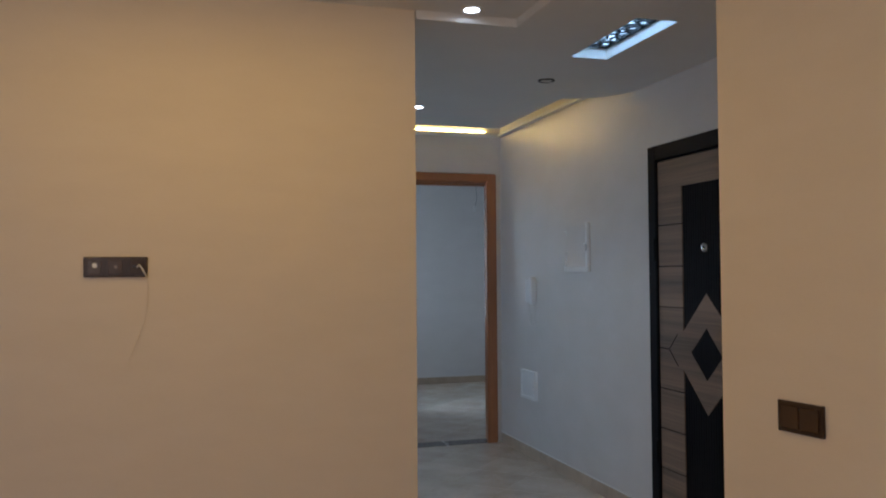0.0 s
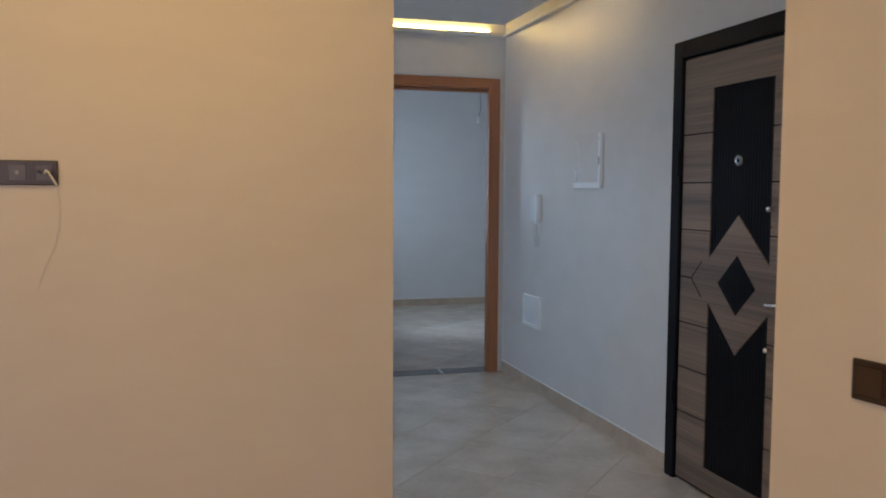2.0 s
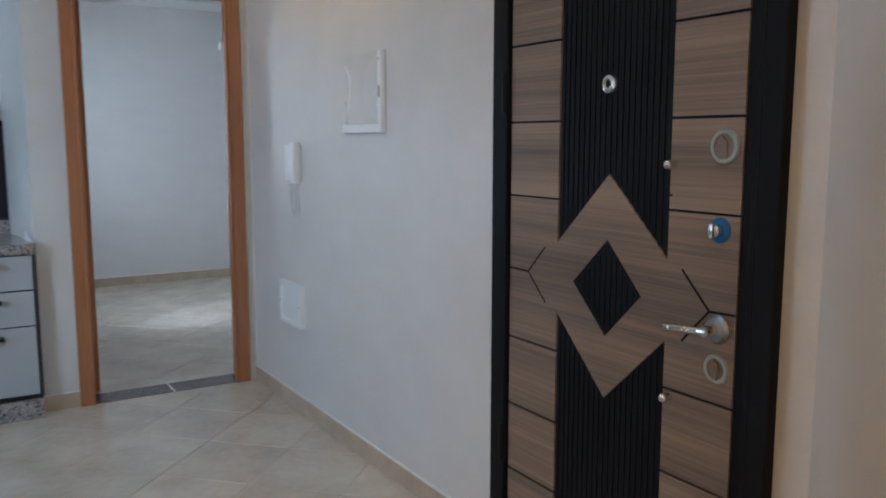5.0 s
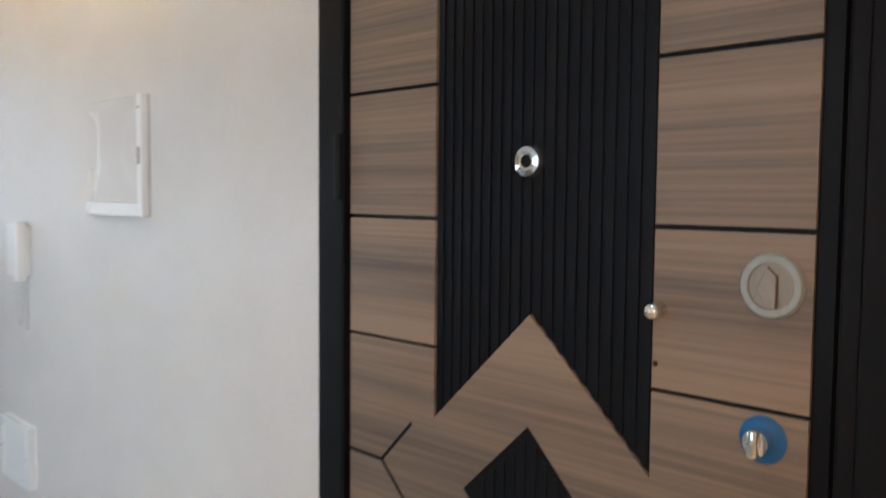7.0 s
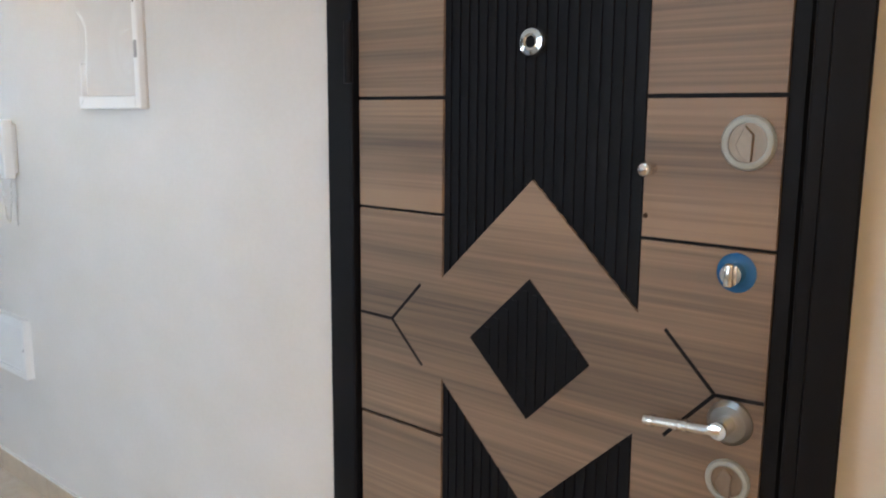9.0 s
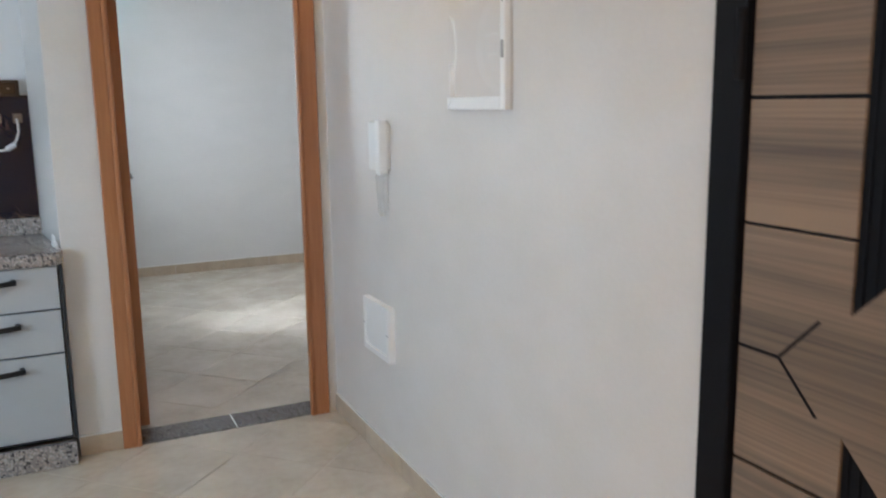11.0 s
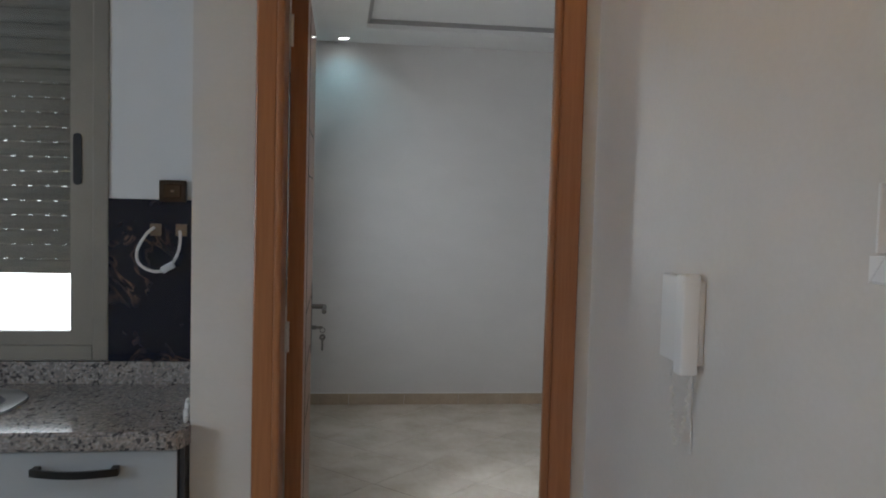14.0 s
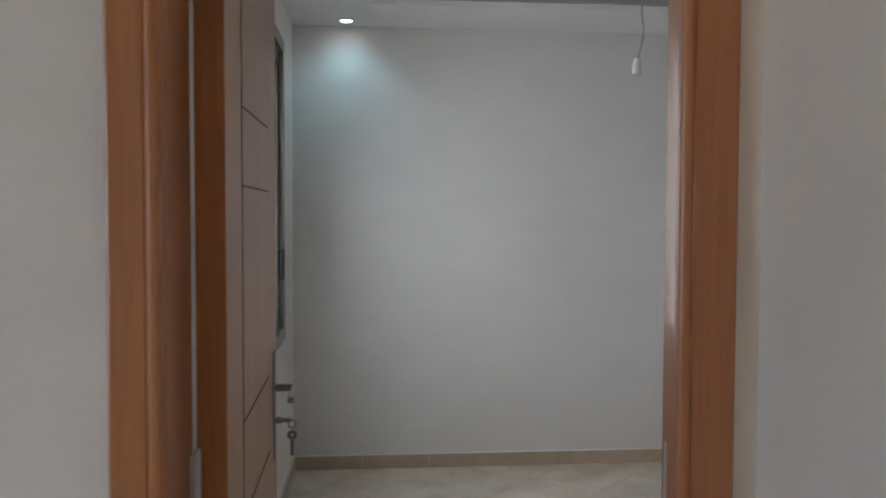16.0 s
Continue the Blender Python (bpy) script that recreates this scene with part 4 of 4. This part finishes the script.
def kitchen_socket():
    d = thing("switch_box", (-1.247, 0.5, 1.44), "dark bronze switch box above the black splashback", "switch")
    under(d, "housing", box(-1.288, -1.205, 0.462, 0.4875, 1.455, 1.525, bevel=0.003), BRONZE)
    under(d, "rocker", box(-1.274, -1.219, 0.458, 0.462, 1.468, 1.512, bevel=0.002), BRONZE2)
    under(d, "toggle", box(-1.251, -1.241, 0.455, 0.458, 1.486, 1.494), BRASSY)
    c = thing("cable_loop", (-1.26, 0.48, 1.36), "white cable looped between two open outlets in the splashback", "cable")
    for x in (-1.302, -1.222):
        under(c, "outlet", box(x - 0.018, x + 0.018, 0.482, 0.488, 1.345, 1.385, bevel=0.002), BRASSY)
    under(c, "cable", tube_bm(bmesh.new(), [(-1.305, 0.480, 1.372), (-1.325, 0.462, 1.352), (-1.352, 0.455, 1.30), (-1.345, 0.455, 1.255), (-1.300, 0.455, 1.232), (-1.255, 0.455, 1.245), (-1.228, 0.457, 1.29), (-1.222, 0.465, 1.33), (-1.226, 0.481, 1.362)], 0.0052), CABLE, smooth=True)
    bm = cyl_bm(bmesh.new(), (-1.275, 0.455, 1.236), (-1.240, 0.455, 1.256), 0.0115)
    under(c, "tape", bm, PLASTIC, "white tape round the cable", True)


kitchen_socket()


def window_frame_parts(d, x0, x1, z0, z1, y, w, depth, m):
    for nm, b in (("frame_side", (x0, x0 + w, y, y + depth, z0, z1)), ("frame_side", (x1 - w, x1, y, y + depth, z0, z1)),
                  ("frame_sill", (x0 + w, x1 - w, y, y + depth, z0, z0 + w)), ("frame_head", (x0 + w, x1 - w, y, y + depth, z1 - w, z1))):
        under(d, nm, box(*b, bevel=0.004, seg=2), m)


def kitchen_window():
    d = thing("window_1", (-2.075, 0.5, 0.935), "taupe aluminium sliding window with its beige roller shutter nearly down", "window", kind="structure")
    window_frame_parts(d, -2.70, -1.45, 0.936, 2.30, 0.492, 0.050, 0.12, ALU)
    # two sliding sashes
    for x0, x1, y in ((-2.11, -1.50, 0.502), (-2.65, -2.05, 0.545)):
        s = under(d, "sash", frame_bm(bmesh.new(), [(x0, 0.986), (x1, 0.986), (x1, 2.25), (x0, 2.25)], [(x0 + 0.055, 1.030), (x1 - 0.070, 1.030), (x1 - 0.070, 2.195), (x0 + 0.055, 2.195)], 1, y, y + 0.038, False), ALU)
        g = under(s, "pane", box(x0 + 0.05, x1 - 0.06, y + 0.016, y + 0.021, 1.025, 2.20), GLASS)
        g.visible_shadow = False
    under(d, "pull", prism_bm(bmesh.new(), [(-1.548 + 0.013 * math.cos(a), z + 0.013 * math.sin(a)) for z, lo in ((1.655, 0), (1.515, math.pi)) for a in [lo + i * math.pi / 6 for i in range(7)]], 1, 0.497, 0.5025), CARCASS, "black recessed pull")
    sh = under(d, "shutter_box", box(-2.65, -1.50, 0.59, 0.65, 2.25, 2.34), ALU)
    n, pitch, z = 22, 0.0485, 1.206
    for k in range(n):
        z0 = z + k * pitch
        prof = [(0.612, z0), (0.606, z0 + 0.006), (0.603, z0 + 0.023), (0.606, z0 + 0.040), (0.612, z0 + 0.0475), (0.618, z0 + 0.0475), (0.618, z0)]
        under(d, "slat", prism_bm(bmesh.new(), prof, 0, -2.65, -1.50), SHUTTER)
    bm = bmesh.new()
    for k in range(n - 1):
        z0 = z + k * pitch + 0.0475
        x = -2.65 + (0.026 if k % 2 else 0.0)
        while x < -1.50:
            box_bm(bm, x, min(x + 0.038, -1.5), 0.612, 0.617, z0 - 0.0005, z0 + 0.0025)
            x += 0.053
    tagged(under(d, "slat_links", bm, SHUTTER), kind="stuff")


def bedroom_window():
    d = thing("window_2", (-1.03, 2.36, 0.90), "dark-profiled aluminium bedroom window, closed", "window", kind="structure")
    y0, y1, z0, z1 = 1.75, 2.98, 0.90, 2.33
    under(d, "architrave", frame_bm(bmesh.new(), [(y0 - 0.03, z0 - 0.03), (y1 + 0.03, z0 - 0.03), (y1 + 0.03, z1 + 0.03), (y0 - 0.03, z1 + 0.03)], [(y0 + 0.03, z0 + 0.03), (y1 - 0.03, z0 + 0.03), (y1 - 0.03, z1 - 0.03), (y0 + 0.03, z1 - 0.03)], 0, -1.045, -1.008, False), ALU)
    for a, b, x in ((y0 + 0.03, 2.40, -1.085), (2.34, y1 - 0.03, -1.060)):
        s = under(d, "sash", frame_bm(bmesh.new(), [(a, z0 + 0.03), (b, z0 + 0.03), (b, z1 - 0.03), (a, z1 - 0.03)], [(a + 0.06, z0 + 0.09), (b - 0.06, z0 + 0.09), (b - 0.06, z1 - 0.09), (a + 0.06, z1 - 0.09)], 0, x, x + 0.03, False), DARKALU)
        g = under(s, "pane", box(x + 0.012, x + 0.017, a + 0.05, b - 0.05, z0 + 0.08, z1 - 0.08), GLASS)
        g.visible_shadow = False
    bm = box(-1.030, -1.004, 2.905, 2.935, 1.18, 1.33, bevel=0.006, seg=2)
    under(d, "latch", bm, BLACKPL, "black window latch")


kitchen_window()
bedroom_window()
# panes of the two added windows, both out of view
for nm, b in (("added_window_3", (-4.30, -4.28, -2.65, -1.05, 0.7, 2.35)), ("added_window_4", (-5.4, -3.0, -8.29, -8.27, 0.7, 2.35))):
    w = setting(nm, box(*b), GLASS, "added glazed pane, out of view, in front of a fill lamp", "window")
    w.visible_shadow = False
bd = setting("backdrop", box(-9.0, 3.0, 7.0, 7.05, -0.1, 6.0), DAYGLOW, "bright blank overcast daylight outside the window", "backdrop")
setting("backdrop_side", box(-9.05, -9.0, 0.8, 7.0, -0.1, 6.0), DAYGLOW, "bright blank overcast daylight outside the window", "backdrop")


# ---- bedroom ----
def pendant():
    d = thing("pendant_socket", (0.47, 1.95, 2.64), "bare lamp socket hanging on a thin cable from the ceiling", "pendant lamp")
    under(d, "cable", tube_bm(bmesh.new(), [(0.478, 1.95, 2.64), (0.470, 1.95, 2.45), (0.462, 1.95, 2.30), (0.470, 1.95, 2.20), (0.455, 1.95, 2.13), (0.447, 1.95, 2.10)], 0.0035, sides=8), GREYTAB, "thin grey cable", True)
    bm = cyl_bm(bmesh.new(), (0.447, 1.95, 2.105), (0.447, 1.95, 2.075), 0.012, 0.018)
    cyl_bm(bm, (0.447, 1.95, 2.075), (0.447, 1.95, 2.045), 0.018)
    under(d, "lamp_holder", bm, PLASTIC, "white lamp holder", True)


pendant()


# ---- skirting tiles ----
def skirting(name, a, b, normal, label):
    """A row of 0.40 m skirting tiles from a to b, with a pale sealing line on top."""
    base = thing(name, (*a, 0), label, "skirting", kind="structure")
    a, b, n = Vector(a), Vector(b), Vector(normal)
    run = (b - a).normalized()
    length, pos = (b - a).length, 0.0
    k = 0
    while pos < length - 0.01:
        end = min(pos + 0.40, length)
        p, q = a + run * (pos + 0.001), a + run * (end - 0.001)
        r = p + n * 0.010
        s = q + n * 0.010
        xs, ys = [v.x for v in (p, q, r, s)], [v.y for v in (p, q, r, s)]
        under(base, "skirting_tile", box(min(xs), max(xs), min(ys), max(ys), 0.0, 0.080, bevel=0.0015), SKIRT)
        pos, k = end, k + 1
    p, q = a, b
    r, s = p + n * 0.0085, q + n * 0.0085
    xs, ys = [v.x for v in (p, q, r, s)], [v.y for v in (p, q, r, s)]
    under(base, "sealing_line", box(min(xs), max(xs), min(ys), max(ys), 0.080, 0.0855), GROUTW)


skirting("baseboard_hall", (0, -0.0), (0, -2.372), (-1, 0), "beige tile skirting along the hall wall")
skirting("baseboard_hall_end", (0, -3.397), (0, -3.475), (-1, 0), "short beige tile skirting beyond the entrance door")
skirting("baseboard_pillar", (-1.105, 0), (-0.940, 0), (0, -1), "short beige tile skirting beside the door frame")
skirting("baseboard_bedroom_north", (-1.03, 3.65), (2.0, 3.65), (0, -1), "beige tile skirting along the bedroom wall")
skirting("baseboard_bedroom_west", (-1.03, 0.17), (-1.03, 3.64), (1, 0), "beige tile skirting below the bedroom window")
skirting("baseboard_bedroom_east", (2.0, 0.17), (2.0, 3.64), (-1, 0), "beige tile skirting along the bedroom wall")
skirting("baseboard_television", (-6.2, -3.16), (-1.567, -3.16), (0, -1), "beige tile skirting along the television wall")


# ---- floor tiles, laid diagonally ----
def floor_tiles():
    step = 0.396
    c, s = math.cos(radians(45)), math.sin(radians(45))
    h = (step - 0.0034) / 2
    bm = bmesh.new()
    prism_bm(bm, [(-h, -h), (h, -h), (h, h), (-h, h)], 2, -0.008, -0.0)
    top = [e for e in bm.edges if all(v.co.z > -0.001 for v in e.verts)]
    bmesh.ops.bevel(bm, geom=top, offset=0.0012, segments=1, affect="EDGES")
    bmesh.ops.recalc_face_normals(bm, faces=bm.faces[:])
    me = bpy.data.meshes.new("floor_tile")
    bm.to_mesh(me)
    bm.free()
    me.materials.append(TILE)
    # one joint passes through y - x = -0.32, another through x + y = -1.911
    cells = []
    for i in range(-40, 41):
        for j in range(-40, 41):
            u, v = (i + 0.5) * step - 1.911 * c, (j + 0.5) * step - 0.32 * c
            x, y = (u - v) * c, (u + v) * c
            if -6.3 < x < 2.1 and -8.3 < y < 3.8 and not (x > 0.25 and y < -0.1) and not (x < -4.5 and y > -2.9) and not (x < -1.4 and y > 0.8):
                cells.append((abs(x + 0.5) * 1.2 + abs(y + 0.6) * 0.8, x, y))
    cells.sort()
    for _, x, y in cells[:300]:
        ob = new("floor_tile", me)
        ob.parent = floor
        ob.matrix_basis = pose(x, y, 0, 0, 0, 45)
    verts, faces = [], []
    for _, x, y in cells[300:]:
        m, k = pose(x, y, 0, 0, 0, 45), len(verts)
        verts += [m @ Vector(p) for p in ((-h, -h, 0), (h, -h, 0), (h, h, 0), (-h, h, 0), (-h, -h, -0.008), (h, -h, -0.008), (h, h, -0.008), (-h, h, -0.008))]
        faces += [(k, k + 1, k + 2, k + 3), (k, k + 4, k + 5, k + 1), (k + 1, k + 5, k + 6, k + 2), (k + 2, k + 6, k + 7, k + 3), (k + 3, k + 7, k + 4, k)]
    far = bpy.data.meshes.new("far_floor_tiles")
    far.from_pydata(verts, [], faces)
    far.materials.append(TILE)
    ob = new("far_floor_tiles", far)
    ob.parent = floor
    tagged(ob, kind="stuff")


floor_tiles()
